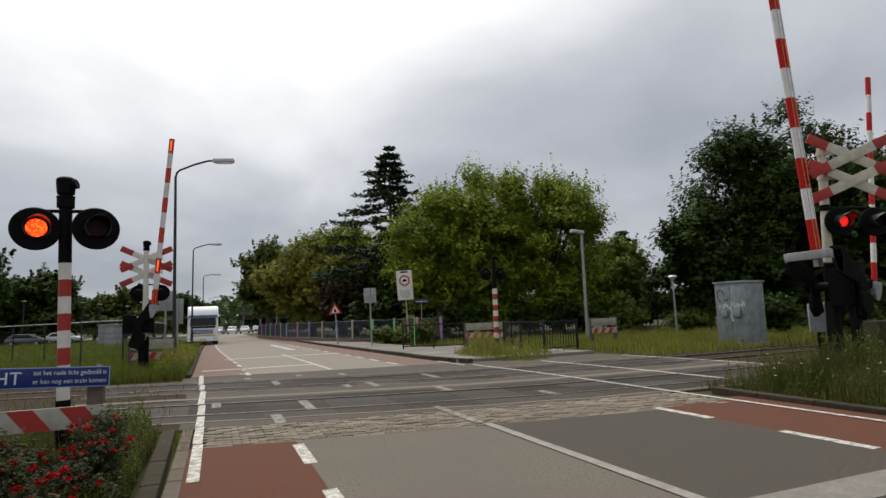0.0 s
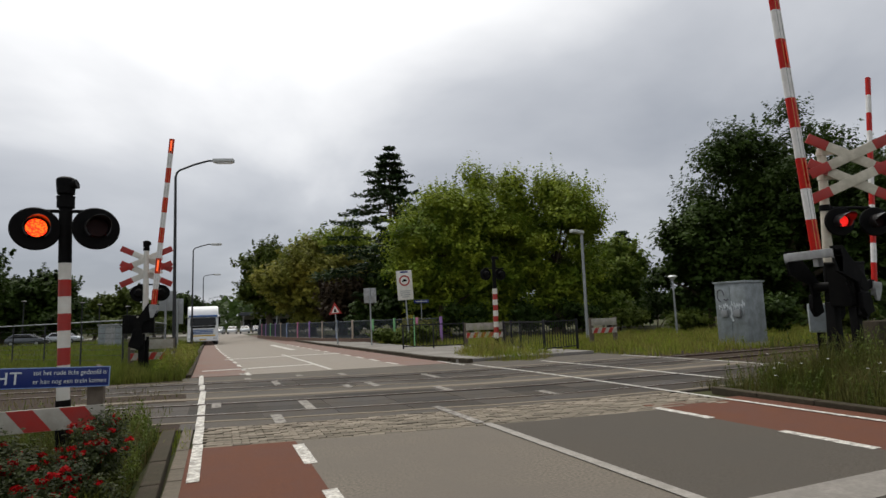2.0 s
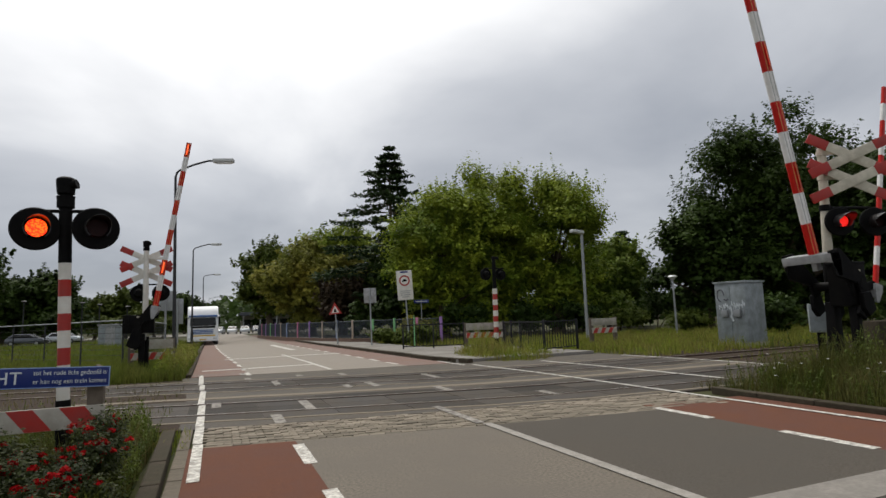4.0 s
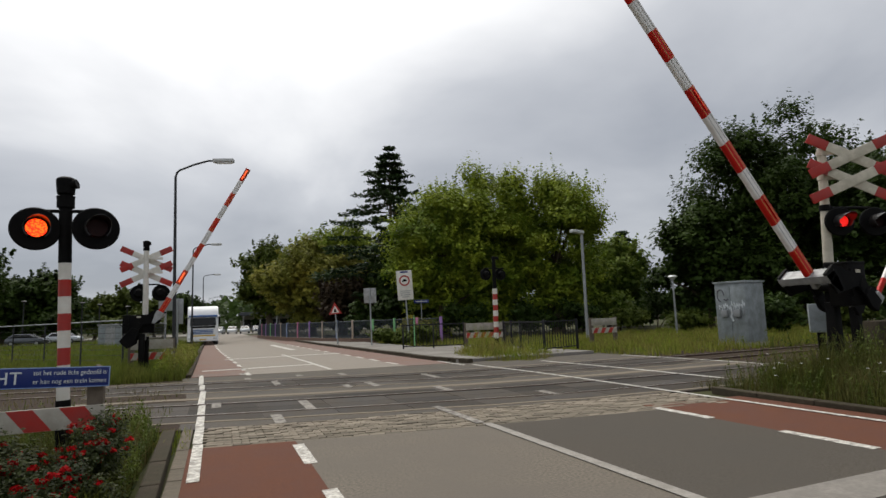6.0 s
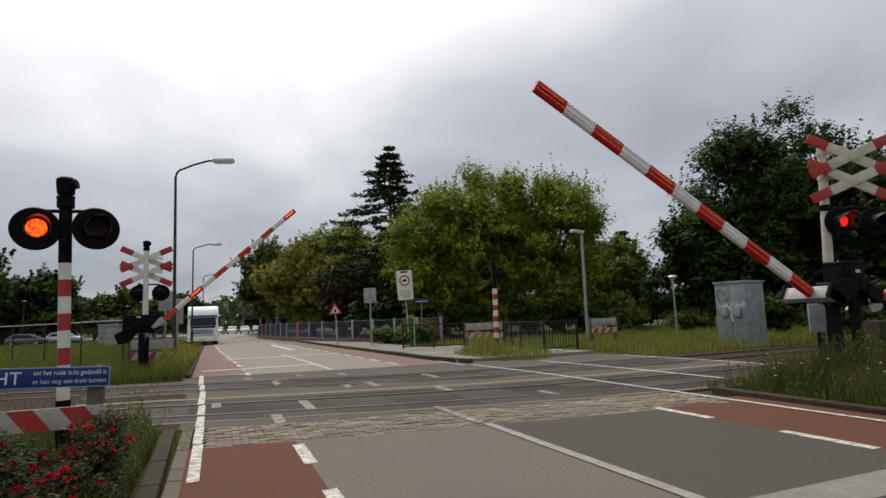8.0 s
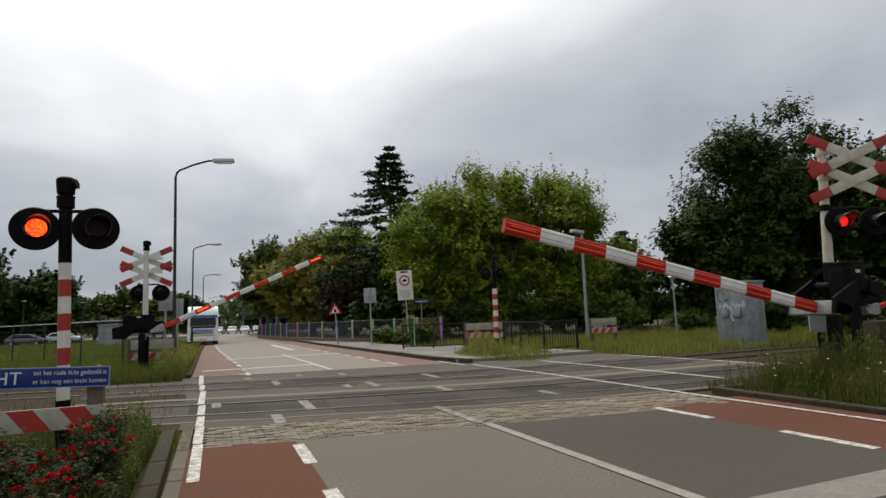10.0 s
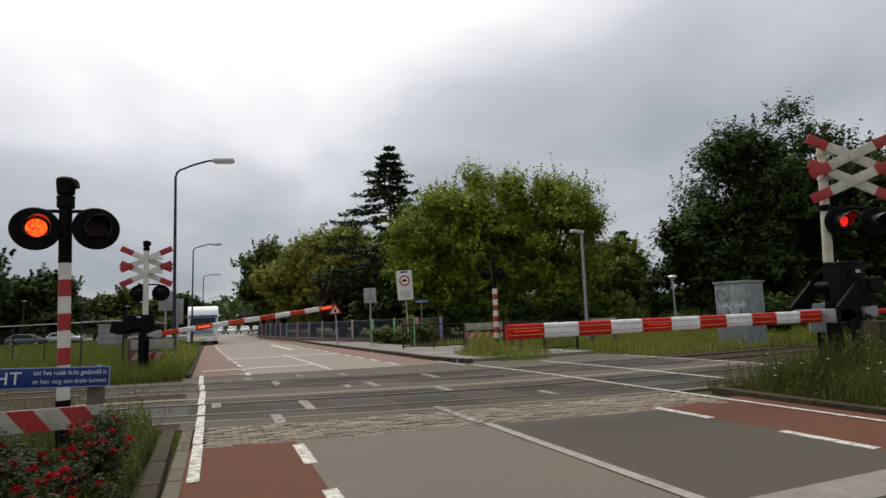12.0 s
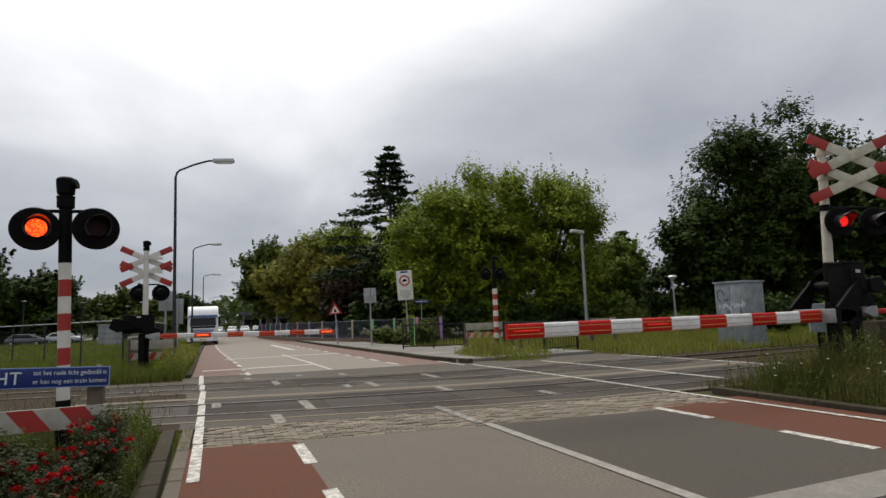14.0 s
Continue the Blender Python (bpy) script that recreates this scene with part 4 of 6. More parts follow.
def panel_sign(m, w, z0, z1, h, label, rings=False, face=None):
    t = thing("road_sign", m, label, "road sign", "road signs")
    bm = B()
    rod(bm, (0, 0.05, 0), (0, 0.05, z1 - 0.05), 0.045, 0.045, 14)
    part("post", bm, GALV, t)
    bm = B()
    box(bm, -w / 2, w / 2, 0, 0.02, z0, z1, 0.004)
    part("plate", bm, face or WHITE, t, "flat sign plate")
    if rings:
        bm = B()
        zc = z1 - 0.62
        for i in range(32):
            a, b = 2 * math.pi * i / 32, 2 * math.pi * (i + 1) / 32
            vs = [bm.verts.new((r * math.cos(c), -0.003, zc + r * math.sin(c))) for r, c in ((0.24, a), (0.33, a), (0.33, b), (0.24, b))]
            bm.faces.new(vs)
        part("ring", bm, RED, t, "red prohibition ring")
        bm = B()
        box(bm, -0.15, 0.15, -0.006, -0.002, zc - 0.06, zc + 0.02)
        box(bm, -0.09, 0.09, -0.006, -0.002, zc + 0.02, zc + 0.08)
        part("symbol", bm, BLACK, t, "black vehicle symbol")
        for k, (a, b) in enumerate(((-0.3, 0.3), (-0.3, 0.28), (-0.28, 0.3), (-0.2, 0.22))):
            bm = B()
            z = z0 + 0.52 - 0.12 * k
            box(bm, a, b, -0.004, 0.001, z, z + 0.05)
            part("text_bar", bm, GREY, t, "line of unreadable grey lettering")
        bm = B()
        box(bm, -w * 0.25, w * 0.25, -0.004, 0.001, z1 - 0.14, z1 - 0.05)
        part("blue_patch", bm, BLUE, t, "blue mark at the top of the plate")
    return t


panel_sign(pose(10.88, 32.9, -0.05, 0, -3, -14), 0.95, 2.75, 4.55, 4.6, "tall white zone sign with a red ring on a post", True)
panel_sign(pose(8.41, 32.4, 0.1, 0, 1, 166), 0.72, 2.45, 3.32, 3.3, "pale grey sign seen from behind on a post", face=GREY)
panel_sign(pose(-2.12, 28.7, 0.0, 0, 0, 170), 0.62, 2.3, 3.2, 3.3, "grey sign seen from behind on a post", face=GALV)
panel_sign(pose(-1.75, 31.0, 0.0, 0, 0, 170), 0.5, 1.7, 2.95, 3.0, "grey narrow sign seen from behind", face=GALV)


def triangle_sign():
    t = thing("warning_triangle", pose(7.2, 36.2, 0.1, 0, -4, -14), "red bordered white warning triangle on a thin post", "road sign", "road signs")
    bm = B()
    rod(bm, (0, 0.05, 0), (0, 0.05, 2.6), 0.04, 0.04, 12)
    part("post", bm, GALV, t)
    bm = B()
    prism(bm, [(-0.42, 1.92), (0.42, 1.92), (0, 2.68)], 0, 0.02)
    part("plate", bm, RED, t, "red triangular plate")
    bm = B()
    prism(bm, [(-0.25, 2.0), (0.25, 2.0), (0, 2.46)], -0.006, 0.001)
    part("centre", bm, WHITE, t)
    bm = B()
    prism(bm, [(-0.09, 2.04), (0.09, 2.04), (0.03, 2.28), (-0.03, 2.28)], -0.01, -0.004)
    part("symbol", bm, BLACK, t)


triangle_sign()


def street_lamp(m, h, reach, rise, label, mat_pole=POLE_DK, r=0.075):
    t = thing("street_lamp", m, label, "street lamp", "street lamps")
    bm = B()
    rod(bm, (0, 0, 0), (0, 0, 1.2), r * 1.35, r * 1.3, 16)
    rod(bm, (0, 0, 1.2), (0, 0, h - 0.25), r * 0.95, r * 0.62, 16)
    part("pole", bm, mat_pole, t)
    bm = B()
    pts = [(0, 0, h - 0.25), (0.05, 0, h - 0.08), (0.16, 0, h + 0.03), (reach * 0.45, 0, h + rise * 0.6), (reach * 0.8, 0, h + rise * 0.97), (reach, 0, h + rise)]
    tube(bm, pts, r * 0.55, 10)
    part("arm", bm, mat_pole, t)
    bm = B()
    box(bm, reach - 0.1, reach + 0.72, -0.14, 0.14, h + rise - 0.09, h + rise + 0.06, 0.04)
    head = part("lamp_head", bm, LAMP_HEAD, t, "pale flat lamp head")
    bm = B()
    box(bm, reach + 0.02, reach + 0.64, -0.11, 0.11, h + rise - 0.12, h + rise - 0.085, 0.012)
    part("diffuser", bm, HEADLIGHT, head)
    return t


street_lamp(pose(-1.50, 24.6, -0.05, 0, -0.6, -14), 7.85, 1.55, 0.42, "tall dark street lamp with a curved arm")
street_lamp(pose(-1.74, 48.8, -0.05, 0, 0, -14), 7.8, 1.45, 0.32, "tall dark street lamp with a curved arm")
street_lamp(pose(-1.5, 75.8, -0.05, 0, 0, -14), 7.8, 1.3, 0.2, "tall dark street lamp with a curved arm")
street_lamp(pose(-1.4, 128, -0.05, 0, 0, -14), 7.4, 2.0, 0.3, "tall dark street lamp with a curved arm")


def post_lamp(m, h, label, side, mat_pole=GALV, r=0.07, head=None):
    t = thing("path_lamp", m, label, "street lamp", "path lamps")
    bm = B()
    rod(bm, (0, 0, 0), (0, 0, h), r * 1.2, r, 14)
    part("pole", bm, mat_pole, t)
    bm = B()
    if side:
        box(bm, -0.95, 0.08, -0.17, 0.17, h - 0.02, h + 0.17, 0.06)
    else:
        rod(bm, (0, 0, h), (0, 0, h + 0.18), 0.1, 0.28, 20)
        rod(bm, (0, 0, h + 0.18), (0, 0, h + 0.28), 0.34, 0.2, 20)
    part("lamp_head", bm, head or LAMP_HEAD, t, "pale lamp head")
    return t


post_lamp(pose(19.45, 26.9, 0.0, 0, 0.6, 20), 6.05, "grey steel lamp post with a flat head", True, r=0.078)
post_lamp(pose(27.2, 28.2, 0.0, 0, 0, 0), 3.42, "short grey park lamp with a round cap", False, r=0.055)


def relay_cabinet():
    t = thing("relay_cabinet", pose(19.3, 17.0, 0.0, 0, 0.6, -83), "large grey steel relay cabinet with graffiti among grass", "cabinet")
    w = 0.68
    bm = B()
    box(bm, -w, w, 0.0, 1.15, 0.05, 2.48, 0.02)
    body = part("body", bm, CABINET, t)
    bm = B()
    box(bm, -w - 0.05, w + 0.05, -0.05, 1.2, 2.48, 2.56, 0.015)
    part("roof", bm, CABINET, t)
    bm = B()
    box(bm, -w - 0.03, w + 0.03, -0.03, 1.18, -0.1, 0.12, 0.01)
    part("plinth", bm, CONC, t)
    for x0, x1 in ((-w + 0.03, -0.005), (0.005, w - 0.03)):
        bm = B()
        box(bm, x0 + 0.008, x1 - 0.008, -0.022, 0.002, 0.2, 2.36, 0.006)
        d = part("door", bm, CABINET, t)
        bm = B()
        box(bm, x1 - 0.12, x1 - 0.08, -0.05, -0.02, 1.2, 1.4, 0.006)
        part("handle", bm, GALV, d, "steel handle")
    bm = B()
    box(bm, -0.40, -0.12, -0.14, -0.02, 1.12, 1.40, 0.02)
    part("meter_box", bm, GALV, t, "small grey box on the door")
    bm = B()
    box(bm, 0.16, 0.44, -0.14, -0.02, 1.12, 1.42, 0.02)
    part("meter_box", bm, GALV, t, "small grey box on the door")
    rs = random.Random(4)
    x = -0.5
    for i in range(9):
        z = 1.55 + rs.uniform(-0.04, 0.04)
        h = rs.uniform(0.07, 0.2)
        bm = B()
        tube(bm, [(x, -0.03, z - 0.1), (x + rs.uniform(-0.03, 0.06), -0.03, z + h), (x + 0.08, -0.03, z - rs.uniform(0.0, 0.1)), (x + 0.1, -0.03, z + 0.08)], 0.016, 6)
        part("white_graffiti", bm, SPRAY, t, "white sprayed stroke")
        x += 0.125
    bm = B()
    tube(bm, [(0.02, -0.03, 1.5), (0.05, -0.03, 1.3), (0.0, -0.03, 1.15), (0.08, -0.03, 0.95)], 0.04, 6)
    part("white_graffiti", bm, SPRAY, t, "white sprayed scrawl")
    bm = B()
    tube(bm, [(-0.42 + 0.15 * math.cos(a), -0.028, 2.0 + 0.24 * math.sin(a)) for a in [0.3 * i for i in range(17)]], 0.017, 6)
    part("dark_graffiti", bm, SPRAY_D, t, "dark sprayed scrawl")
    bm = B()
    tube(bm, [(-0.28, -0.028, 1.85), (-0.18, -0.028, 1.78), (-0.08, -0.028, 1.86)], 0.017, 6)
    part("dark_graffiti", bm, SPRAY_D, t, "dark sprayed scrawl")
    bm = B()
    tube(bm, [(-0.46, -0.028, 1.5), (-0.36, -0.028, 1.6), (-0.3, -0.028, 1.45)], 0.014, 6)
    part("dark_graffiti", bm, SPRAY_D, t, "dark sprayed scrawl")
    c = thing("junction_box", pose(13.8, 9.6, 0.0, 0, 0, -50), "small grey junction box on a post beside the tracks", "cabinet")
    bm = B()
    box(bm, -0.22, 0.22, -0.15, 0.15, 0.82, 1.52, 0.03)
    part("body", bm, CABINET, c)
    bm = B()
    box(bm, -0.08, 0.08, -0.08, 0.08, -0.05, 0.82)
    part("post", bm, BLACK, c)
    bm = B()
    box(bm, 0, 1.3, 0, 0.4, 0, 1.17, 0.04)
    e = thing("concrete_block", pose(12.55, 7.5, -0.05, 0, 0, -12), "grey weathered concrete block by the barrier, darkened for shade", "block")
    # dark kerb tone instead of pale concrete puts the block's shade into colour
    part("body", bm, KERB, e)


relay_cabinet()


def left_side_fence():
    """Wire fence with a pale top rail behind the near signal."""
    t = thing("wire_fence", pose(0, 0, 0), "wire mesh fence with a pale top rail", "fence")
    p, q = Vector((-3.1, 23.4, 0)), Vector((-24, 52, 0))
    n = 12
    bm = B()
    rod(bm, p + Vector((0, 0, 1.85)), q + Vector((0, 0, 1.85)), 0.022, 0.022, 8)
    part("top_rail", bm, GALV, t)
    for i in range(n + 1):
        a = p.lerp(q, i / n)
        bm = B()
        rod(bm, a, a + Vector((0, 0, 1.87)), 0.03, 0.03, 8)
        part("post", bm, POLE_DK, t)
    for z in [0.2 * i for i in range(1, 9)]:
        bm = B()
        rod(bm, p + Vector((0, 0, z)), q + Vector((0, 0, z)), 0.006, 0.006, 5)
        part("wire", bm, POLE_DK, t)
    t2 = thing("mesh_fence", pose(0, 0, 0), "grey steel mesh fence panel near the road", "fence")
    p, q = Vector((-3.1, 23.4, 0)), Vector((-2.0, 27.5, 0))
    bm = B()
    rod(bm, p + Vector((0, 0, 1.85)), q + Vector((0, 0, 1.72)), 0.022, 0.022, 8)
    part("top_rail", bm, GALV, t2)
    bm = B()
    for i in range(40):
        a = p.lerp(q, i / 39)
        rod(bm, a, a + Vector((0, 0, 1.75)), 0.006, 0.006, 4)
    for z in [0.12 * i for i in range(1, 15)]:
        rod(bm, p + Vector((0, 0, z)), q + Vector((0, 0, z)), 0.006, 0.006, 4)
    part("mesh", bm, POLE_DK, t2)
    k = thing("concrete_edging", pose(-3.55, 21.9, 0.0, 0, 0, -24), "low pale concrete edging in the grass", "edging")
    bm = B()
    box(bm, -0.5, 1.25, 0, 0.14, 0, 0.22, 0.015)
    part("body", bm, CONC, k)


left_side_fence()


def coloured_fence():
    """Park fence with painted posts and dark mesh panels along the far footpath."""
    t = thing("park_fence", pose(0, 0, 0.0), "dark mesh park fence with posts in many colours", "fence")
    pts = [Vector((13.2, 33.5, 0.1)), Vector((8.9, 39.5, 0.1)), Vector((5.9, 52.5, 0.1)), Vector((4.6, 70.0, 0.1))]
    cols = [PURPLE_POST, PINK_POST, GREEN_POST, GREEN_POST, TAN_POST, BLUE_POST, TAN_POST, PURPLE_POST, PINK_POST, BLUE_POST, TAN_POST, PURPLE_POST, GREEN_POST]
    k = 0
    for a, b, n in zip(pts, pts[1:], (4, 5, 6)):
        for i in range(n):
            u, v = a.lerp(b, i / n), a.lerp(b, (i + 1) / n)
            bm = B()
            box(bm, u.x - 0.07, u.x + 0.07, u.y - 0.07, u.y + 0.07, 0, 1.62, 0.01)
            part("post", bm, cols[k % len(cols)], t, "painted fence post")
            k += 1
            d = (v - u).normalized()
            nn = Vector((-d.y, d.x, 0)) * 0.012
            for z in (0.3, 1.42):
                bm = B()
                rod(bm, u + Vector((0, 0, z)), v + Vector((0, 0, z)), 0.025, 0.025, 6)
                part("rail", bm, FENCE_MESH, t)
            bm = B()
            m = int((v - u).length / 0.09)
            for j in range(1, m):
                p = u.lerp(v, j / m)
                rod(bm, p + Vector((0, 0, 0.25)), p + Vector((0, 0, 1.45)), 0.013, 0.013, 4)
            part("mesh_panel", bm, FENCE_MESH, t, "dark slatted panel")
    bm = B()
    for a, b in zip(pts, pts[1:]):
        d = (b - a)
        m = Matrix.Translation((a + b) / 2) @ Matrix.Rotation(math.atan2(d.y, d.x), 4, "Z")
        bb = B()
        box(bb, -d.length / 2, d.length / 2, -0.12, 0.12, -0.1, 0.22)
        bb.transform(m)
        me = bpy.data.meshes.new("tmp")
        bb.to_mesh(me)
        bb.free()
        bm.from_mesh(me)
    part("brick_base", bm, mat("brown_brick_base", (0.12, 0.075, 0.055), (0.16, 0.10, 0.075), 9, 0.9), t, "low brown brick base")


coloured_fence()


# ---- vehicles ----
def wheel(parent, x, y, r, w, side):
    bm = B()
    rod(bm, (x - w / 2, y, r), (x + w / 2, y, r), r, r, 22)
    wh = part("wheel", bm, TYRE, parent)
    bm = B()
    rod(bm, (x + side * w / 2 - 0.02, y, r), (x + side * w / 2 + 0.012, y, r), r * 0.58, r * 0.5, 18)
    part("rim", bm, GALV, wh)


def truck():
    t = thing("lorry", pose(-1.0, 52.0, 0.0, 0, 0, 1.5), "white lorry with dark windscreen standing on the road", "lorry")
    bm = B()
    prism(bm, [(0.0, 0.5), (0.0, 1.5), (0.12, 2.5), (0.35, 2.85), (0.8, 3.25), (2.1, 3.3), (2.1, 0.5)], -1.2, 1.2, 0.06)
    bm.transform(Matrix.Rotation(radians(90), 4, "Z"))
    part("cab", bm, TRUCK_W, t)
    bm = B()
    box(bm, -1.2, 1.2, 2.4, 13.0, 1.0, 3.3, 0.05)
    part("trailer", bm, TRUCK_W, t)
    bm = B()
    bm2 = [(-1.02, -0.02, 1.62), (1.02, -0.02, 1.62), (0.98, 0.08, 2.28), (-0.98, 0.08, 2.28)]
    vs = [bm.verts.new(v) for v in bm2]
    f = bm.faces.new(vs)
    r = bmesh.ops.extrude_face_region(bm, geom=[f])
    bmesh.ops.translate(bm, vec=(0, 0.06, 0), verts=[v for v in r["geom"] if isinstance(v, bmesh.types.BMVert)])
    bmesh.ops.recalc_face_normals(bm, faces=bm.faces)
    part("windscreen", bm, GLASS_DK, t, "dark windscreen")
    bm = B()
    box(bm, -1.1, 1.1, -0.05, 0.14, 2.34, 2.5, 0.02)
    part("sun_visor", bm, TRUCK_B, t)
    bm = B()
    box(bm, -0.95, 0.95, -0.04, 0.05, 1.42, 1.58, 0.02)
    part("grille_bar", bm, BLACK, t)
    bm = B()
    for z in (0.95, 1.08, 1.21):
        box(bm, -0.8, 0.8, -0.045, 0.04, z, z + 0.07)
    part("grille", bm, TRUCK_B, t)
    bm = B()
    box(bm, -1.22, 1.22, -0.12, 0.1, 0.32, 0.72, 0.04)
    part("bumper", bm, TRUCK_W, t)
    bm = B()
    box(bm, -0.95, 0.95, -0.128, -0.1, 0.74, 0.84, 0.005)
    part("bumper_stripe", bm, ORANGE, t, "yellow stripe on the bumper")
    bm = B()
    box(bm, -0.26, 0.26, -0.13, -0.11, 0.42, 0.53)
    part("plate_bar", bm, ORANGE, t, "plain yellow plate")
    for s in (-1, 1):
        bm = B()
        box(bm, min(s * 0.78, s * 1.12), max(s * 0.78, s * 1.12), -0.13, -0.06, 0.48, 0.66, 0.02)
        part("headlight", bm, HEADLIGHT, t)
        bm = B()
        box(bm, min(s * 1.2, s * 1.34), max(s * 1.2, s * 1.34), 0.0, 0.12, 1.7, 2.3, 0.04)
        rod(bm, (s * 1.1, 0.1, 2.25), (s * 1.28, 0.06, 2.25), 0.03, 0.03, 8)
        part("mirror", bm, BLACK, t, "black side mirror")
        for y in (1.0, 4.2, 9.6, 10.9):
            wheel(t, s * 1.05, y, 0.5, 0.3, s)


def car(m, paint, label, name="car"):
    t = thing(name, m, label, "car", "parked cars")
    bm = B()
    prism(bm, [(-2.1, 0.32), (-2.12, 0.72), (-1.95, 0.88), (-1.25, 0.95), (1.9, 0.98), (2.08, 0.8), (2.1, 0.35)], -0.86, 0.86, 0.05)
    prism(bm, [(-1.25, 0.93), (-0.55, 1.42), (1.2, 1.46), (1.95, 0.96)], -0.74, 0.74, 0.06)
    part("body", bm, paint, t)
    bm = B()
    prism(bm, [(-1.02, 0.98), (-0.5, 1.36), (1.1, 1.39), (1.55, 0.99)], -0.752, -0.735)
    prism(bm, [(-1.02, 0.98), (-0.5, 1.36), (1.1, 1.39), (1.55, 0.99)], 0.735, 0.752)
    part("side_window", bm, GLASS_DK, t)
    bm = B()
    prism(bm, [(-1.27, 0.97), (-0.6, 1.41), (-0.56, 1.38), (-1.2, 0.95)], -0.66, 0.66)
    part("windscreen", bm, GLASS_DK, t)
    for y in (-0.62, 0.62):
        bm = B()
        box(bm, -2.13, -2.02, y - 0.18, y + 0.18, 0.6, 0.74, 0.02)
        part("headlight", bm, HEADLIGHT, t)
    for x in (-1.35, 1.35):
        for s in (-1, 1):
            bm = B()
            rod(bm, (x, s * 0.78 - 0.1, 0.31), (x, s * 0.78 + 0.1, 0.31), 0.31, 0.31, 18)
            wh = part("wheel", bm, TYRE, t)
            bm = B()
            rod(bm, (x, s * 0.87, 0.31), (x, s * 0.895, 0.31), 0.2, 0.17, 14)
            part("rim", bm, GALV, wh)
    return t


truck()
first_car = car(pose(-21.6, 84.5, 0.0, 0, 0, 172), CAR_GREY, "dark grey hatchback parked beyond the meadow")
car(pose(-19.0, 90.5, 0.0, 0, 0, 165), CAR_PALE, "silver car parked beyond the meadow")
for i, (x, y, r) in enumerate(((0.6, 119, 82), (3.0, 119.4, 86), (5.3, 119.2, 90), (7.6, 119.6, 86), (9.9, 119.3, 92), (12.2, 119.8, 90), (-1.8, 119.1, 84), (7.4, 98, 94))):
    car(pose(x, y, 0.0, 0, 0, r), (CAR_PALE, TRUCK_W, CAR_PALE, CAR_GREY)[i % 4], "pale car parked in a row far down the road")


# ---- vegetation ----
def unit(rs, n):
    v = rs.normal(size=(n, 3))
    return v / np.linalg.norm(v, axis=1)[:, None]


def leaf_quads(rs, P, out, size, aspect=0.62, up=0.75, rough=0.62):
    """Loose pointed leaves at P, turned roughly along out."""
    n = len(P)
    nrm = out * 0.7 + unit(rs, n) * rough + np.array([0, 0, up])
    nrm /= np.linalg.norm(nrm, axis=1)[:, None]
    t1 = np.cross(nrm, unit(rs, n))
    t1 /= np.linalg.norm(t1, axis=1)[:, None] + 1e-9
    t2 = np.cross(nrm, t1)
    s = (size * rs.uniform(0.6, 1.35, n))[:, None]
    fold = nrm * s * rs.uniform(-0.25, 0.25, n)[:, None]
    return np.stack([P - t1 * s, P - t2 * s * aspect + fold, P + t1 * s, P + t2 * s * aspect + fold], axis=1)


def crown_points(rs, c, R, lobes, n, spread=(0.35, 0.85), lobe=(0.24, 0.42), flat_top=0.0, twig=0.55, squash=0.75, under=0.0):
    """Points in the shells of many uneven lobes that fill an ellipsoid."""
    d = unit(rs, lobes)
    d[:, 2] = d[:, 2] * 0.95 + flat_top
    C = c + d * R * rs.uniform(*spread, lobes)[:, None]
    # the crown draws in below its widest part
    C[:, :2] *= (1 - under * np.clip((c[2] - C[:, 2]) / R[2], 0, 1))[:, None]
    rad = rs.uniform(*lobe, lobes) * (R[0] + R[2]) / 2
    per = 9
    n0 = n // per
    k = rs.choice(lobes, n0, p=rad ** 2 / (rad ** 2).sum())
    o = unit(rs, n0)
    o[:, 2] = np.where(o[:, 2] < -0.35, -o[:, 2], o[:, 2])
    rr = rad[k] * rs.uniform(0.35, 1.0, n0) ** 0.45
    wob = 1 + 0.28 * np.sin(o[:, 0] * 9 + k) * np.cos(o[:, 2] * 8 + 2 * k)
    P = C[k] + o * (rr * wob)[:, None] * np.array([1, 1, squash])
    # leaves sit in sprays along short twigs that reach up and outwards
    out = (C[k] - c) / R
    d = o * 0.6 + out * 0.45 + np.array([0, 0, 0.4]) + unit(rs, n0) * 0.35
    ln = twig * rs.uniform(0.5, 1.4, n0)
    P = (P[:, None, :] + d[:, None, :] * (rs.uniform(-0.3, 1.0, (n0, per)) * ln[:, None])[:, :, None] + rs.normal(size=(n0, per, 3)) * twig * 0.14).reshape(-1, 3)
    o = np.repeat(o, per, axis=0)
    keep = P[:, 2] > 0.15
    return P[keep], o[keep], C, rad


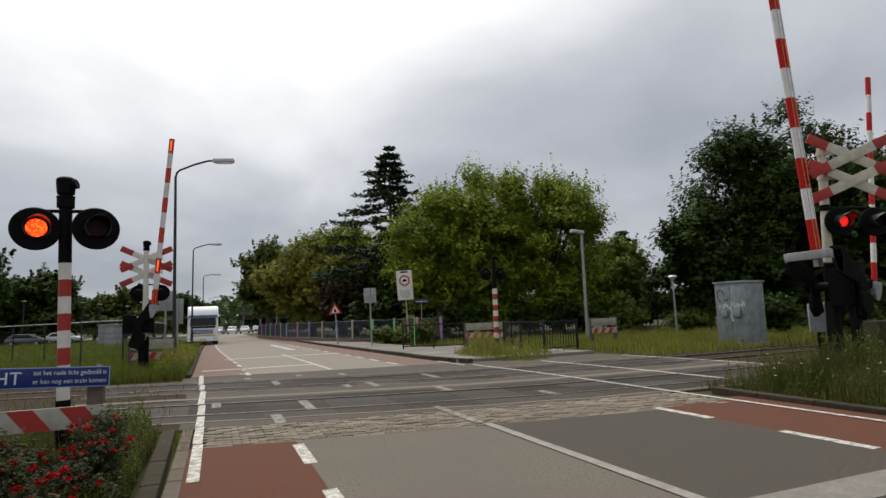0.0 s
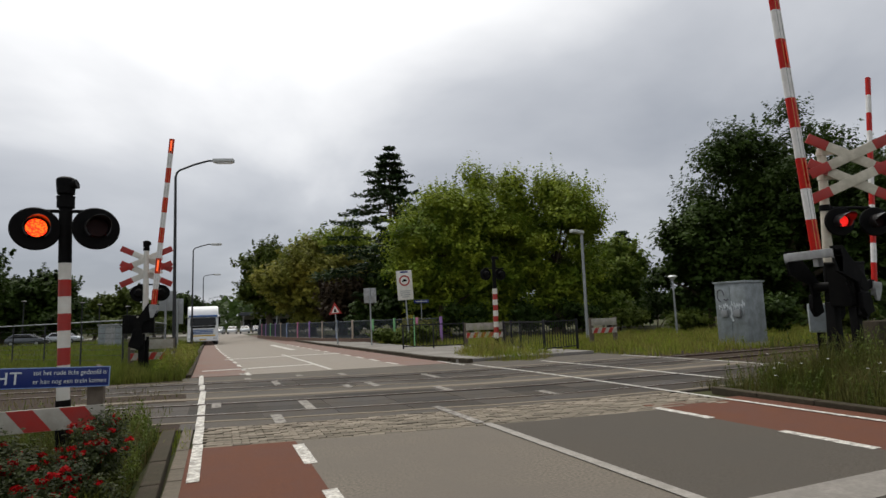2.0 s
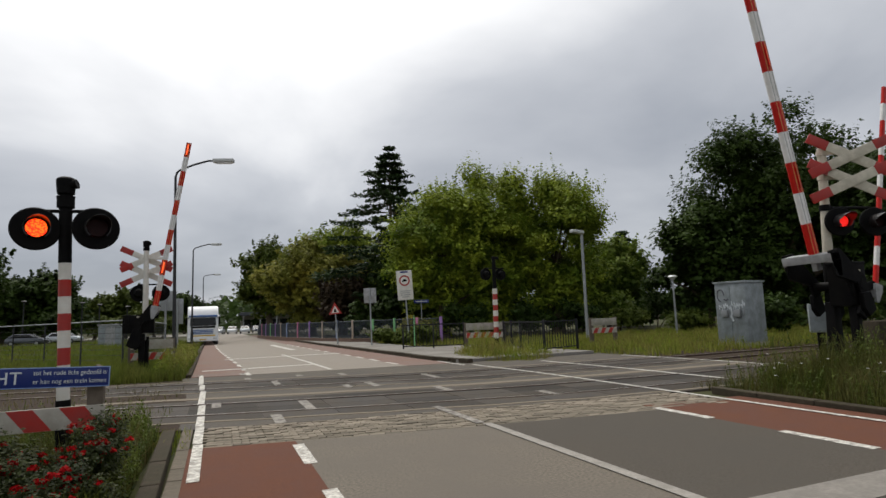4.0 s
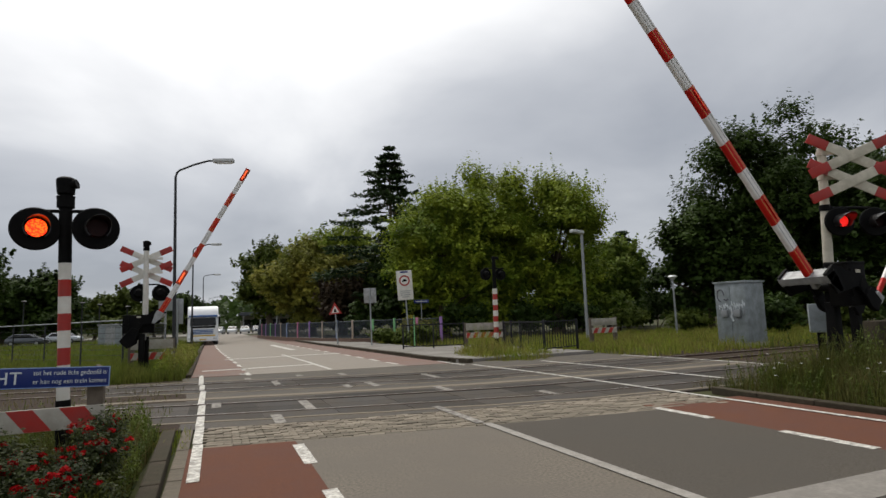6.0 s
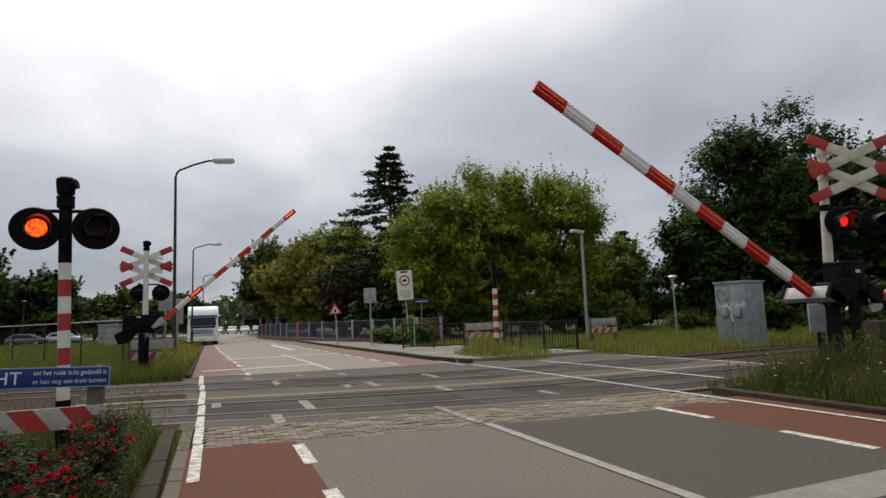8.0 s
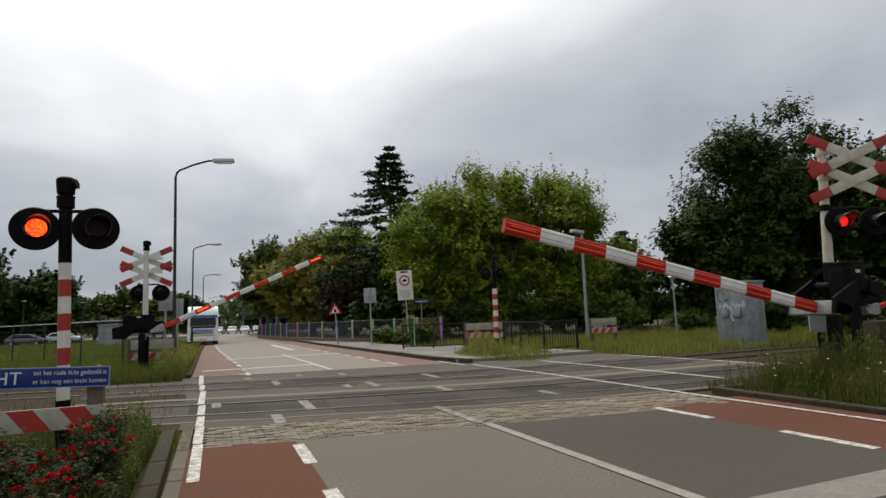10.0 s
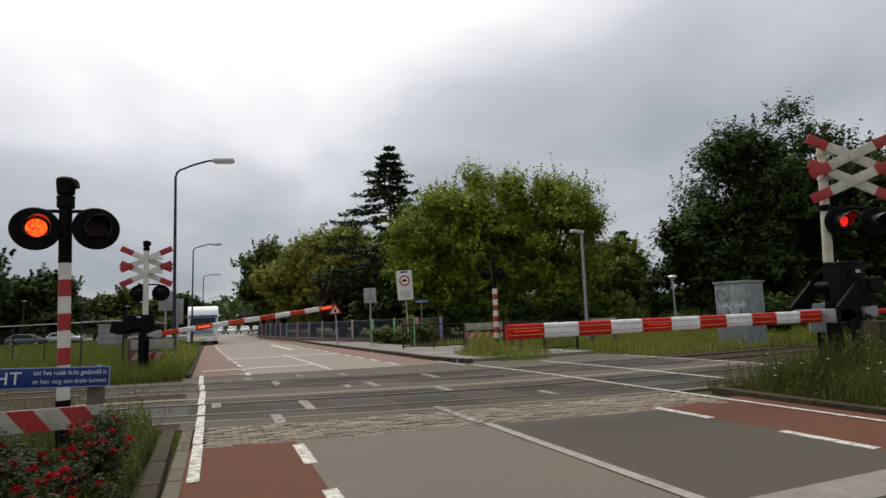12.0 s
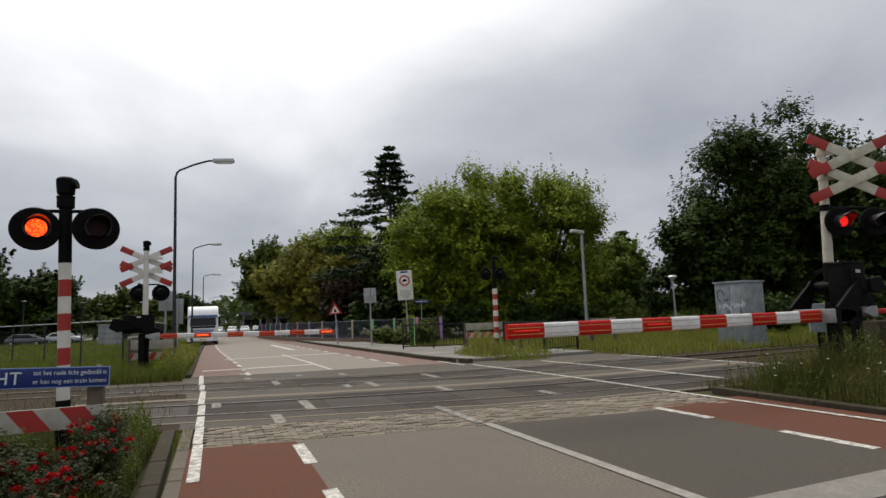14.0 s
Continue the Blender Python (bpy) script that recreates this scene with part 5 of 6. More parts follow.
def tree(x, y, top, rx, low, leaf_mat, n, leaf, label, seed, lobes=80, ry=None, name="tree", group="trees", trunk=None, spread=(0.35, 0.9), lobe=(0.17, 0.34), shoots=350, shoot_len=1.1, twig=0.75, squash=0.75, under=0.25):
    rs = np.random.RandomState(seed)
    t = thing(name, pose(x, y, -0.05), label, "tree", group)
    R = np.array([rx, ry or rx * 0.85, (top - low) / 2])
    c = np.array([0, 0, (top + low) / 2])
    P, o, C, rad = crown_points(rs, c, R * np.array([0.95, 0.95, 1.04]), lobes, n, spread, lobe, twig=twig, squash=squash, under=under)
    if shoots:
        # upright feathery shoots that break the outline
        hi = np.where(o[:, 2] > -0.1)[0]
        base = rs.choice(hi, shoots)
        m = 22
        u = rs.uniform(0, 1, (shoots, m))
        d = o[base] * 0.5 + np.array([0, 0, 0.8]) + rs.normal(size=(shoots, 3)) * 0.2
        S = P[base][:, None, :] + d[:, None, :] * u[:, :, None] * rs.uniform(0.5, shoot_len, shoots)[:, None, None] + rs.normal(size=(shoots, m, 3)) * 0.10 * (1.2 - u)[:, :, None]
        P = np.concatenate([P, S.reshape(-1, 3)])
        o = np.concatenate([o, np.repeat(o[base], m, axis=0)])
    Q = leaf_quads(rs, P, o, leaf)
    cr = new("crown", quads("crown", Q, len(P), leaf_mat))
    cr.parent = t
    tr = trunk or 0.045 * top
    bm = B()
    h = low + (top - low) * 0.55
    segs = 5
    px, py = 0.0, 0.0
    for i in range(segs):
        nx, ny = px + rs.uniform(-0.12, 0.12), py + rs.uniform(-0.12, 0.12)
        rod(bm, (px, py, h * i / segs - 0.02), (nx, ny, h * (i + 1) / segs), tr * (1 - 0.16 * i), tr * (1 - 0.16 * (i + 1)), 12)
        px, py = nx, ny
    part("trunk", bm, BARK, t)
    order = np.argsort(-rad)[:9]
    for i in order:
        a = Vector((px * 0.5, py * 0.5, min(h * 0.9, max(0.3 * h, C[i][2] * 0.55))))
        b = Vector(C[i])
        m = a.lerp(b, 0.5) + Vector((0, 0, 0.06 * (b - a).length))
        bm = B()
        rod(bm, a, m, tr * 0.42, tr * 0.28, 8)
        rod(bm, m, b, tr * 0.28, tr * 0.08, 8)
        part("limb", bm, BARK, t)
    return t


def fir(x, y, top, width, label, seed, low=2.0, whorls=22, name="fir_tree"):
    rs = np.random.RandomState(seed)
    t = thing(name, pose(x, y, -0.05), label, "tree", "trees")
    bm = B()
    rod(bm, (0, 0, 0), (0, 0, top), 0.02 * top, 0.02, 12)
    part("trunk", bm, BARK, t)
    pts, outs = [], []
    bm = B()
    for i in range(whorls):
        u = i / (whorls - 1)
        z = low + (top - low) * u ** 0.92
        ln = width * (1 - u) ** 0.7 * rs.uniform(0.6, 1.1) + 0.3
        nb = 8
        for j in range(nb):
            if rs.rand() < 0.13:
                continue
            a = 2 * math.pi * (j + rs.uniform(-0.35, 0.35)) / nb + i * 0.9
            l2 = ln * rs.uniform(0.55, 1.15)
            dr = rs.uniform(0.05, 0.28)
            d = np.array([math.cos(a), math.sin(a), 0])
            tip = d * l2 + np.array([0, 0, z - dr * l2 * 0.6 + 0.10 * l2])
            rod(bm, (0, 0, z), tuple(tip), 0.05, 0.012, 5)
            m = int(150 * l2 / width) + 30
            s = rs.uniform(0.15, 1.0, m) ** 0.7
            p = np.array([0, 0, z]) * (1 - s[:, None]) + tip * s[:, None]
            p = p + rs.normal(size=(m, 3)) * np.array([0.36, 0.36, 0.13]) * (0.5 + 0.6 * l2 / width)
            p[:, 2] -= 0.15 * s
            pts.append(p)
            outs.append(np.tile(np.array([0, 0, 1.0]), (m, 1)))
    tagged(part("branches", bm, BARK, t), kind="stuff")
    P, o = np.concatenate(pts), np.concatenate(outs)
    Q = leaf_quads(rs, P, o, 0.27, 0.5, 0.3, 0.7)
    ob = new("needles", quads("needles", Q, len(P), LEAF_FIR))
    ob.parent = t
    return t


def bush(x, y, rx, h, leaf_mat, n, leaf, label, seed, name="bush", ry=None, group="shrubs"):
    rs = np.random.RandomState(seed)
    t = thing(name, pose(x, y, -0.05), label, "shrub", group)
    R = np.array([rx, ry or rx * 0.8, h * 0.55])
    P, o, C, rad = crown_points(rs, np.array([0, 0, h * 0.5]), R * 0.85, 22, n, twig=0.3)
    ob = new("foliage", quads("foliage", leaf_quads(rs, P, o, leaf), len(P), leaf_mat))
    ob.parent = t
    for i in range(4):
        bm = B()
        rod(bm, (0, 0, 0), tuple(C[i]), 0.03, 0.008, 6)
        part("stem", bm, BARK, t)
    return t


def blades(name, n, sample, h, w, material, label, seed, lean=0.35, zbase=-0.05, fade=None):
    """Grass as bent blades: two tapering pieces each."""
    rs = np.random.RandomState(seed)
    x, y = sample(rs, n)
    n = len(x)
    clump = 0.75 + 0.45 * np.sin(x * 2.1 + 1.3 * np.sin(y * 1.7)) * np.cos(y * 1.9)
    H = rs.uniform(h[0], h[1], n) * clump * (fade(x, y) if fade else 1.0)
    W = rs.uniform(0.6, 1.3, n) * w
    a, b = rs.uniform(0, 2 * np.pi, n), rs.uniform(0, 2 * np.pi, n)
    L = H * lean * rs.uniform(0.2, 1.5, n)
    base = np.stack([x, y, np.full(n, zbase)], 1)
    side = np.stack([np.cos(a), np.sin(a), np.zeros(n)], 1) * W[:, None]
    ld = np.stack([np.cos(b), np.sin(b), np.zeros(n)], 1) * L[:, None]
    up = np.zeros((n, 3)); up[:, 2] = H
    mid = base + ld * 0.3 + up * 0.6
    tip = base + ld + up
    q = np.stack([base - side, base + side, mid + side * 0.7, mid - side * 0.7], 1)
    q2 = np.stack([mid - side * 0.7, mid + side * 0.7, tip + side * 0.08, tip - side * 0.08], 1)
    Q = np.stack([q, q2], 1).reshape(-1, 4, 3)
    return tagged(new(name, quads(name, Q, 2 * n, material)), label, "grass", kind="stuff")


def weeds(name, n, sample, h, leaf, material, label, seed):
    """Leafy stalks: a thin bent stem with small leaves up its length and a tuft at the tip."""
    rs = np.random.RandomState(seed)
    x, y = sample(rs, n)
    n = len(x)
    m = 18
    H = rs.uniform(h[0], h[1], n)
    a = rs.uniform(0, 2 * np.pi, n)
    lean = np.stack([np.cos(a), np.sin(a), np.zeros(n)], 1) * (H * rs.uniform(0.05, 0.35, n))[:, None]
    base = np.stack([x, y, np.full(n, -0.05)], 1)
    up = np.stack([np.zeros(n), np.zeros(n), H], 1)
    u = rs.uniform(0.12, 1.0, (n, m, 1)) ** 0.8
    P = base[:, None] + up[:, None] * u + lean[:, None] * u ** 2 + rs.normal(size=(n, m, 3)) * leaf * 1.1
    P = P.reshape(-1, 3)
    Q = leaf_quads(rs, P, unit(rs, len(P)), leaf, 0.5)
    side = np.stack([-np.sin(a), np.cos(a), np.zeros(n)], 1) * 0.004
    mid, tip = base + up * 0.6 + lean * 0.36, base + up + lean
    S = np.stack([np.stack([base - side, base + side, mid + side, mid - side], 1), np.stack([mid - side, mid + side, tip + side, tip - side], 1)], 1).reshape(-1, 4, 3)
    Q = np.concatenate([Q, S])
    return tagged(new(name, quads(name, Q, len(Q), material)), label, "weeds", kind="stuff")


def rect(x0, x1, y0, y1, keep=None):
    def f(rs, n):
        x, y = rs.uniform(x0, x1, n), rs.uniform(y0, y1, n)
        if keep is None:
            return x, y
        k = keep(x, y)
        return x[k], y[k]
    return f


RY = np.vectorize(rail_y)


def build_trees():
    g = "broadleaf trees beyond the crossing"
    tree(16.6, 41.2, 11.4, 4.0, 0.2, LEAF_MAIN, 74000, 0.115, "bushy green maple with dense low crown", 11, 95, group=g, shoots=520, shoot_len=1.35, squash=0.58, under=0.5, twig=0.9, lobe=(0.12, 0.23), spread=(0.55, 1.0))
    tree(20.2, 40.8, 13.2, 5.0, 0.2, LEAF_MAIN, 95000, 0.115, "bushy green maple with dense low crown", 12, 95, group=g, shoots=520, shoot_len=1.35, squash=0.58, under=0.5, twig=0.9, lobe=(0.12, 0.23), spread=(0.55, 1.0))
    tree(25.3, 38.8, 12.0, 4.4, 0.2, LEAF_MAIN, 84000, 0.115, "bushy green maple with dense low crown", 13, 95, group=g, shoots=520, shoot_len=1.35, squash=0.58, under=0.5, twig=0.9, lobe=(0.12, 0.23), spread=(0.55, 1.0))
    tree(22.4, 46.0, 12.0, 6.0, 0.2, LEAF_DARK, 20000, 0.24, "dark green tree behind the maples", 14, group=g)
    fir(17.5, 58.2, 20.4, 9.2, "tall dark fir with ragged branches", 21, 4.0, 18)
    fir(39.8, 48.0, 9.9, 2.6, "small pointed dark conifer", 22, 1.0, 14)
    tree(10.4, 67.0, 11.2, 6.0, 0.4, LEAF_OLIVE, 60000, 0.175, "broad tree with olive and brown turning leaves", 31, group=g)
    tree(7.3, 86.0, 13.0, 5.4, 1.8, LEAF_HEDGE, 30000, 0.22, "dark green tree beside the road", 32, group=g)
    tree(14.6, 70.0, 14.0, 6.0, 1.0, LEAF_MAIN, 36000, 0.2, "green tree behind the park fence", 33, group=g)
    tree(13.2, 59.0, 5.4, 3.8, 0.3, LEAF_PURPLE, 15000, 0.2, "low purple brown tree behind the park fence", 34, group=g)
    tree(18.5, 55.0, 10.5, 4.0, 0.3, LEAF_DARK, 16000, 0.24, "dark green tree beneath the fir", 35, group=g)
    tree(39.8, 29.4, 16.2, 8.1, 0.6, LEAF_DARK, 95000, 0.135, "large dark green oak with a rounded crown", 41, 130, group=g, lobe=(0.12, 0.24), spread=(0.3, 0.98))
    tree(46.0, 25.0, 12.6, 8.0, 0.6, LEAF_DARK, 52000, 0.17, "large dark green oak with a rounded crown", 42, 90, group=g)
    tree(34.0, 32.0, 9.6, 3.8, 0.4, LEAF_DARK, 26000, 0.18, "dark green oak at the edge of the wood", 43, group=g)
    tree(54.0, 20.0, 13.0, 8.0, 0.6, LEAF_DARK, 22000, 0.25, "large dark green oak with a rounded crown", 44, group=g)
    tree(33.6, 43.0, 7.6, 4.2, 0.3, LEAF_LOOSE, 26000, 0.19, "loose green tree behind the path lamp", 45, group=g)
    tree(29.8, 41.5, 7.4, 3.0, 0.3, LEAF_LOOSE, 14000, 0.18, "loose green tree behind the lamp post", 46, group=g)
    tree(50.0, 38.0, 11.0, 9.0, 0.3, LEAF_DARK, 16000, 0.3, "dark green tree deep in the wood", 47, group=g)
    g2 = "trees beyond the meadow"
    tree(-24.2, 72.5, 11.0, 3.4, 2.5, LEAF_DARK, 16000, 0.24, "dark tree beyond the meadow", 51, group=g2)
    tree(-24.8, 106, 10.9, 5.6, 0.8, LEAF_DARK, 28000, 0.3, "rounded dark tree beyond the meadow", 52, group=g2)
    tree(-30.5, 107, 9.6, 6.0, 0.8, LEAF_DARK, 24000, 0.3, "rounded dark tree beyond the meadow", 53, group=g2)
    tree(-19.8, 116, 7.2, 2.8, 0.4, LEAF_HEDGE, 9000, 0.28, "light green tree beyond the meadow", 54, group=g2)
    tree(-15.0, 116, 8.8, 2.8, 0.4, LEAF_HEDGE, 9000, 0.28, "light green tree beyond the meadow", 55, group=g2)
    tree(-10.6, 118, 6.6, 2.2, 0.4, LEAF_HEDGE, 8000, 0.28, "light green tree beyond the meadow", 56, group=g2)
    tree(-7.0, 150, 9.0, 5.0, 1.0, LEAF_DARK, 8000, 0.35, "dark tree far down the road", 57, group=g2)
    for i, (x, y, r, h, mt) in enumerate(((27.5, 33.0, 2.4, 1.9, LEAF_HEDGE), (30.5, 30.5, 2.2, 1.6, LEAF_HEDGE), (24.0, 34.5, 2.4, 2.4, LEAF_DARK), (20.5, 35.5, 2.2, 2.6, LEAF_DARK), (16.5, 36.5, 2.2, 2.6, LEAF_DARK), (34.0, 26.5, 2.4, 1.7, LEAF_HEDGE), (12.8, 37.0, 1.5, 1.6, LEAF_OLIVE), (9.9, 33.9, 1.3, 1.1, LEAF_HEDGE), (11.0, 31.5, 1.4, 0.95, LEAF_HEDGE), (27.5, 21.5, 2.2, 2.2, LEAF_DARK), (33.0, 20.0, 3.0, 3.2, LEAF_DARK), (40.0, 18.0, 3.4, 4.0, LEAF_DARK), (22.5, 14.5, 0.9, 2.6, LEAF_HEDGE), (28.0, 14.5, 2.2, 2.0, LEAF_DARK), (31.4, 34.5, 2.6, 4.2, LEAF_DARK), (28.6, 35.5, 2.4, 3.4, LEAF_LOOSE), (36.5, 14.0, 2.6, 2.2, LEAF_DARK))):
        bush(x, y, r, h, mt, 5200, 0.11, "dense green shrub at the edge of the wood" if i < 9 else "dark green shrub beside the railway", 60 + i)
    for i in range(12):
        bush(12.5 + 2.6 * i, 50 - 0.35 * i, 2.6, 3.6, LEAF_DARK, 3600, 0.2, "dark shrub in the depth of the wood", 120 + i)
    for i in range(12):
        bush(-48 + 4.0 * i, 101 + (i % 3) * 2.0, 3.4, 3.6 + (i * 7 % 5) * 0.5, LEAF_DARK if i < 8 else LEAF_HEDGE, 3000, 0.26, "dark hedge beyond the meadow", 140 + i)
    # far woods close the horizon
    rs = np.random.RandomState(90)
    n = 26000
    a = rs.uniform(-1.15, 1.75, n)
    d = rs.uniform(190, 260, n)
    top = 9 + 2.2 * np.sin(a * 23) + 1.6 * np.sin(a * 57 + 1)
    P = np.stack([np.sin(a) * d, np.cos(a) * d, rs.uniform(0, 1, n) ** 0.8 * top], 1)
    Q = leaf_quads(rs, P, -P / np.linalg.norm(P, axis=1)[:, None], 1.3)
    tagged(new("far_woods", quads("far_woods", Q, n, LEAF_DARK)), "dark green belt of distant woods", "woods", kind="stuff")


def build_grass():
    kr = lambda y: 8.44 + 0.02 * np.maximum(0, y - 4) + 0.02 * np.maximum(0, y - 6.3) ** 2
    blades("tall_grass_near_barrier", 26000, rect(8.2, 20, 2.0, 9.6, lambda x, y: (x > kr(y)) & (y < RY(x) - 0.9 + 0 * x) & ~((x > 10) & (x < 13.4) & (y > 8.7))), (0.25, 0.72), 0.006, GRASS_D, "tall green and straw grass beside the kerb", 1)
    blades("grass_near_signal", 9000, rect(-6, -0.92, 6.6, 10.2, lambda x, y: (y < RY(x) - 0.55) & ((x < -1.1) | (y > 7.4))), (0.15, 0.5), 0.006, GRASS_D, "tufts of grass and weeds beside the track", 2)
    blades("grass_kerb_weeds", 420, rect(-0.98, -0.3, 7.9, 9.6), (0.06, 0.22), 0.006, GRASS, "weeds at the end of the kerb", 3)
    blades("grass_far_verge", 26000, rect(-9, -0.85, 18.6, 34, lambda x, y: y > RY(x) + 7.2), (0.18, 0.55), 0.012, GRASS_V, "long green grass on the far verge", 4, zbase=-0.04)
    blades("grass_far_verge_long", 14000, rect(-8, -1.1, 34, 70), (0.15, 0.45), 0.022, GRASS_V, "long green grass along the road", 5, zbase=-0.04)
    blades("meadow_grass", 26000, rect(-42, -8, 24, 84), (0.2, 0.55), 0.03, GRASS_V, "long meadow grass", 6)
    blades("grass_island", 9000, rect(8.1, 12.2, 16.6, 24.0, lambda x, y: ((x - 9.95) / 1.75) ** 2 + ((y - 19.2) / 2.4) ** 2 < 1 + 0.25 * np.sin(5 * x) * np.cos(4 * y)), (0.2, 1.15), 0.008, GRASS, "dry yellow green tuft of tall grass by the footpath", 7, zbase=0.0, fade=lambda x, y: np.clip(1.15 - ((x - 10.0) / 1.75) ** 2 - ((y - 19.4) / 2.5) ** 2, 0.12, 1.0))
    blades("grass_wood_edge", 34000, rect(13.6, 42, 15.2, 34, lambda x, y: (y > RY(x) + 5.6) & (y < 30 + 0.1 * x)), (0.18, 0.5), 0.016, GRASS, "rough green grass before the wood", 8)
    blades("grass_between_tracks", 4000, rect(13.8, 32, 8, 18, lambda x, y: np.abs(y - RY(x) - 2.85) < 0.7), (0.05, 0.22), 0.01, GRASS, "sparse weeds between the tracks", 9, zbase=-0.04)
    blades("grass_beyond_path", 8000, rect(12.6, 20, 19, 34, lambda x, y: x > 12.9), (0.15, 0.45), 0.014, GRASS, "rough green grass behind the footpath", 10)
    blades("grass_signs", 5000, rect(9.9, 13.5, 27.2, 38), (0.1, 0.35), 0.014, GRASS, "rough green grass around the signs", 15)
    blades("track_weeds_left", 2200, rect(-9, -0.7, 9.5, 18.5, lambda x, y: y > RY(x) - 0.4), (0.04, 0.2), 0.008, GRASS_D, "sparse weeds in the ballast", 16, zbase=-0.04)
    blades("tall_grass_by_barrier", 11000, rect(9.0, 14.5, 5.2, 7.5, lambda x, y: x > kr(y) + 0.5), (0.45, 1.0), 0.006, GRASS_D, "very tall grass hiding the foot of the barrier", 21)
    blades("verge_tall_grass", 12000, rect(-5.5, -0.82, 18.8, 25, lambda x, y: y > RY(x) + 7.3), (0.25, 0.58), 0.011, GRASS_V, "tall bright green grass by the far barrier", 22, zbase=-0.04)
    # broad-leaved weeds among the grass
    verge_near = lambda x, y: (x > kr(y) + 0.1) & (y < RY(x) - 1.6)
    weeds("verge_weeds", 900, rect(8.5, 13.5, 3.6, 8.8, verge_near), (0.2, 0.6), 0.022, WEED, "broad-leaved weeds among the tall grass by the kerb", 31)
    weeds("tall_verge_weeds", 260, rect(9.2, 14.5, 5.6, 8.9, verge_near), (0.6, 1.15), 0.026, WEED, "tall leafy weeds round the foot of the barrier", 32)
    weeds("kerb_weeds", 330, rect(-1.2, -0.72, 5.8, 9.0), (0.12, 0.42), 0.018, WEED, "leafy weeds between the bed and the kerb", 33)
    weeds("track_side_weeds", 420, rect(-4.2, -0.9, 7.8, 10.2, lambda x, y: y < RY(x) - 0.5), (0.2, 0.6), 0.02, WEED, "leafy weeds and dry stalks beside the track", 34)
    weeds("far_verge_weeds", 500, rect(-1.75, -0.85, 19.2, 30, lambda x, y: y > RY(x) + 7.4), (0.35, 0.95), 0.035, GRASS, "tall leafy weeds on the far verge", 35)
    weeds("island_weeds", 110, rect(8.7, 11.8, 17.6, 21.0), (0.3, 0.8), 0.03, GRASS, "tall dry weeds in the tuft of grass", 36)
    # daisies in the tall grass
    rs = np.random.RandomState(77)
    n = 70
    bm = B()
    stalks = B()
    k = 0
    while k < n:
        x, y = rs.uniform(8.6, 13), rs.uniform(3.6, 8.2)
        if x < 8.6 + 0.03 * max(0, y - 6.0) ** 2:
            continue
        h = rs.uniform(0.3, 0.62)
        for j in range(9):
            a = 2 * math.pi * j / 9
            c = Vector((x, y, h))
            d, e = Vector((math.cos(a), math.sin(a), 0.15)), Vector((-math.sin(a), math.cos(a), 0))
            vs = [bm.verts.new(c + d * u + e * v) for u, v in ((0.006, 0), (0.02, 0.009), (0.032, 0), (0.02, -0.009))]
            bm.faces.new(vs)
        rod(stalks, (x, y, -0.05), (x, y, h), 0.003, 0.003, 4)
        k += 1
    f = thing("daisies", Matrix(), "white daisies standing in the tall grass", "flowers", kind="stuff", bm=bm, material=DAISY)
    thing("daisy_stalks", Matrix(), "thin green stalks of daisies", "flowers", kind="stuff", bm=stalks, material=GRASS_D)


def rose_bush(x, y, r, h, seed, blooms):
    rs = np.random.RandomState(seed)
    t = thing("rose_bush", pose(x, y, -0.05), "rose bush with dark leaves and bright red blooms", "rose bush", "rose bushes in the bed")
    R = np.array([r, r, h * 0.5])
    P, o, C, rad = crown_points(rs, np.array([0, 0, h * 0.52]), R * 0.9, 16, 7000, (0.3, 0.95), (0.3, 0.5), twig=0.09)
    ob = new("foliage", quads("foliage", leaf_quads(rs, P, o, 0.016, 0.6), len(P), LEAF_ROSE))
    ob.parent = t
    for i in range(6):
        bm = B()
        rod(bm, (0, 0, 0), tuple(C[i]), 0.009, 0.004, 6)
        part("stem", bm, BARK, t)
    tops = P[P[:, 2] > h * 0.55]
    for i in range(blooms):
        c = tops[rs.randint(len(tops))] * np.array([1.0, 1.0, 1.04]) + rs.normal(size=3) * 0.015
        m = 34
        d = unit(rs, m)
        d[:, 2] = np.abs(d[:, 2]) * 0.8
        pp = c + d * rs.uniform(0.006, 0.042, m)[:, None]
        o2 = new("bloom", quads("bloom", leaf_quads(rs, pp, d, 0.0145, 0.85, 0.1, 0.5), m, PETAL))
        o2.parent = t
        tagged(o2, "deep red rose bloom")


def build_roses():
    for i, (x, y, r, h, k) in enumerate(((-1.10, 5.9, 0.32, 0.74, 40), (-1.55, 5.75, 0.36, 0.66, 14), (-1.30, 5.25, 0.34, 0.58, 26), (-1.85, 5.35, 0.34, 0.55, 8), (-1.0, 5.35, 0.24, 0.46, 14), (-1.12, 4.75, 0.32, 0.48, 24), (-1.6, 4.85, 0.34, 0.5, 22), (-2.1, 5.9, 0.34, 0.5, 5), (-1.02, 6.4, 0.24, 0.80, 20))):
        rose_bush(x, y, r, h, 200 + i, k)
    blades("kerbside_weeds", 5200, rect(-1.25, -0.73, 3.4, 8.3), (0.10, 0.42), 0.005, GRASS_D, "green weeds between the roses and the kerb", 18)
    blades("bed_weeds", 5200, rect(-2.8, -0.92, 3.6, 7.4), (0.08, 0.42), 0.005, GRASS_D, "weeds between the rose bushes", 17)


build_trees()
build_grass()
build_roses()


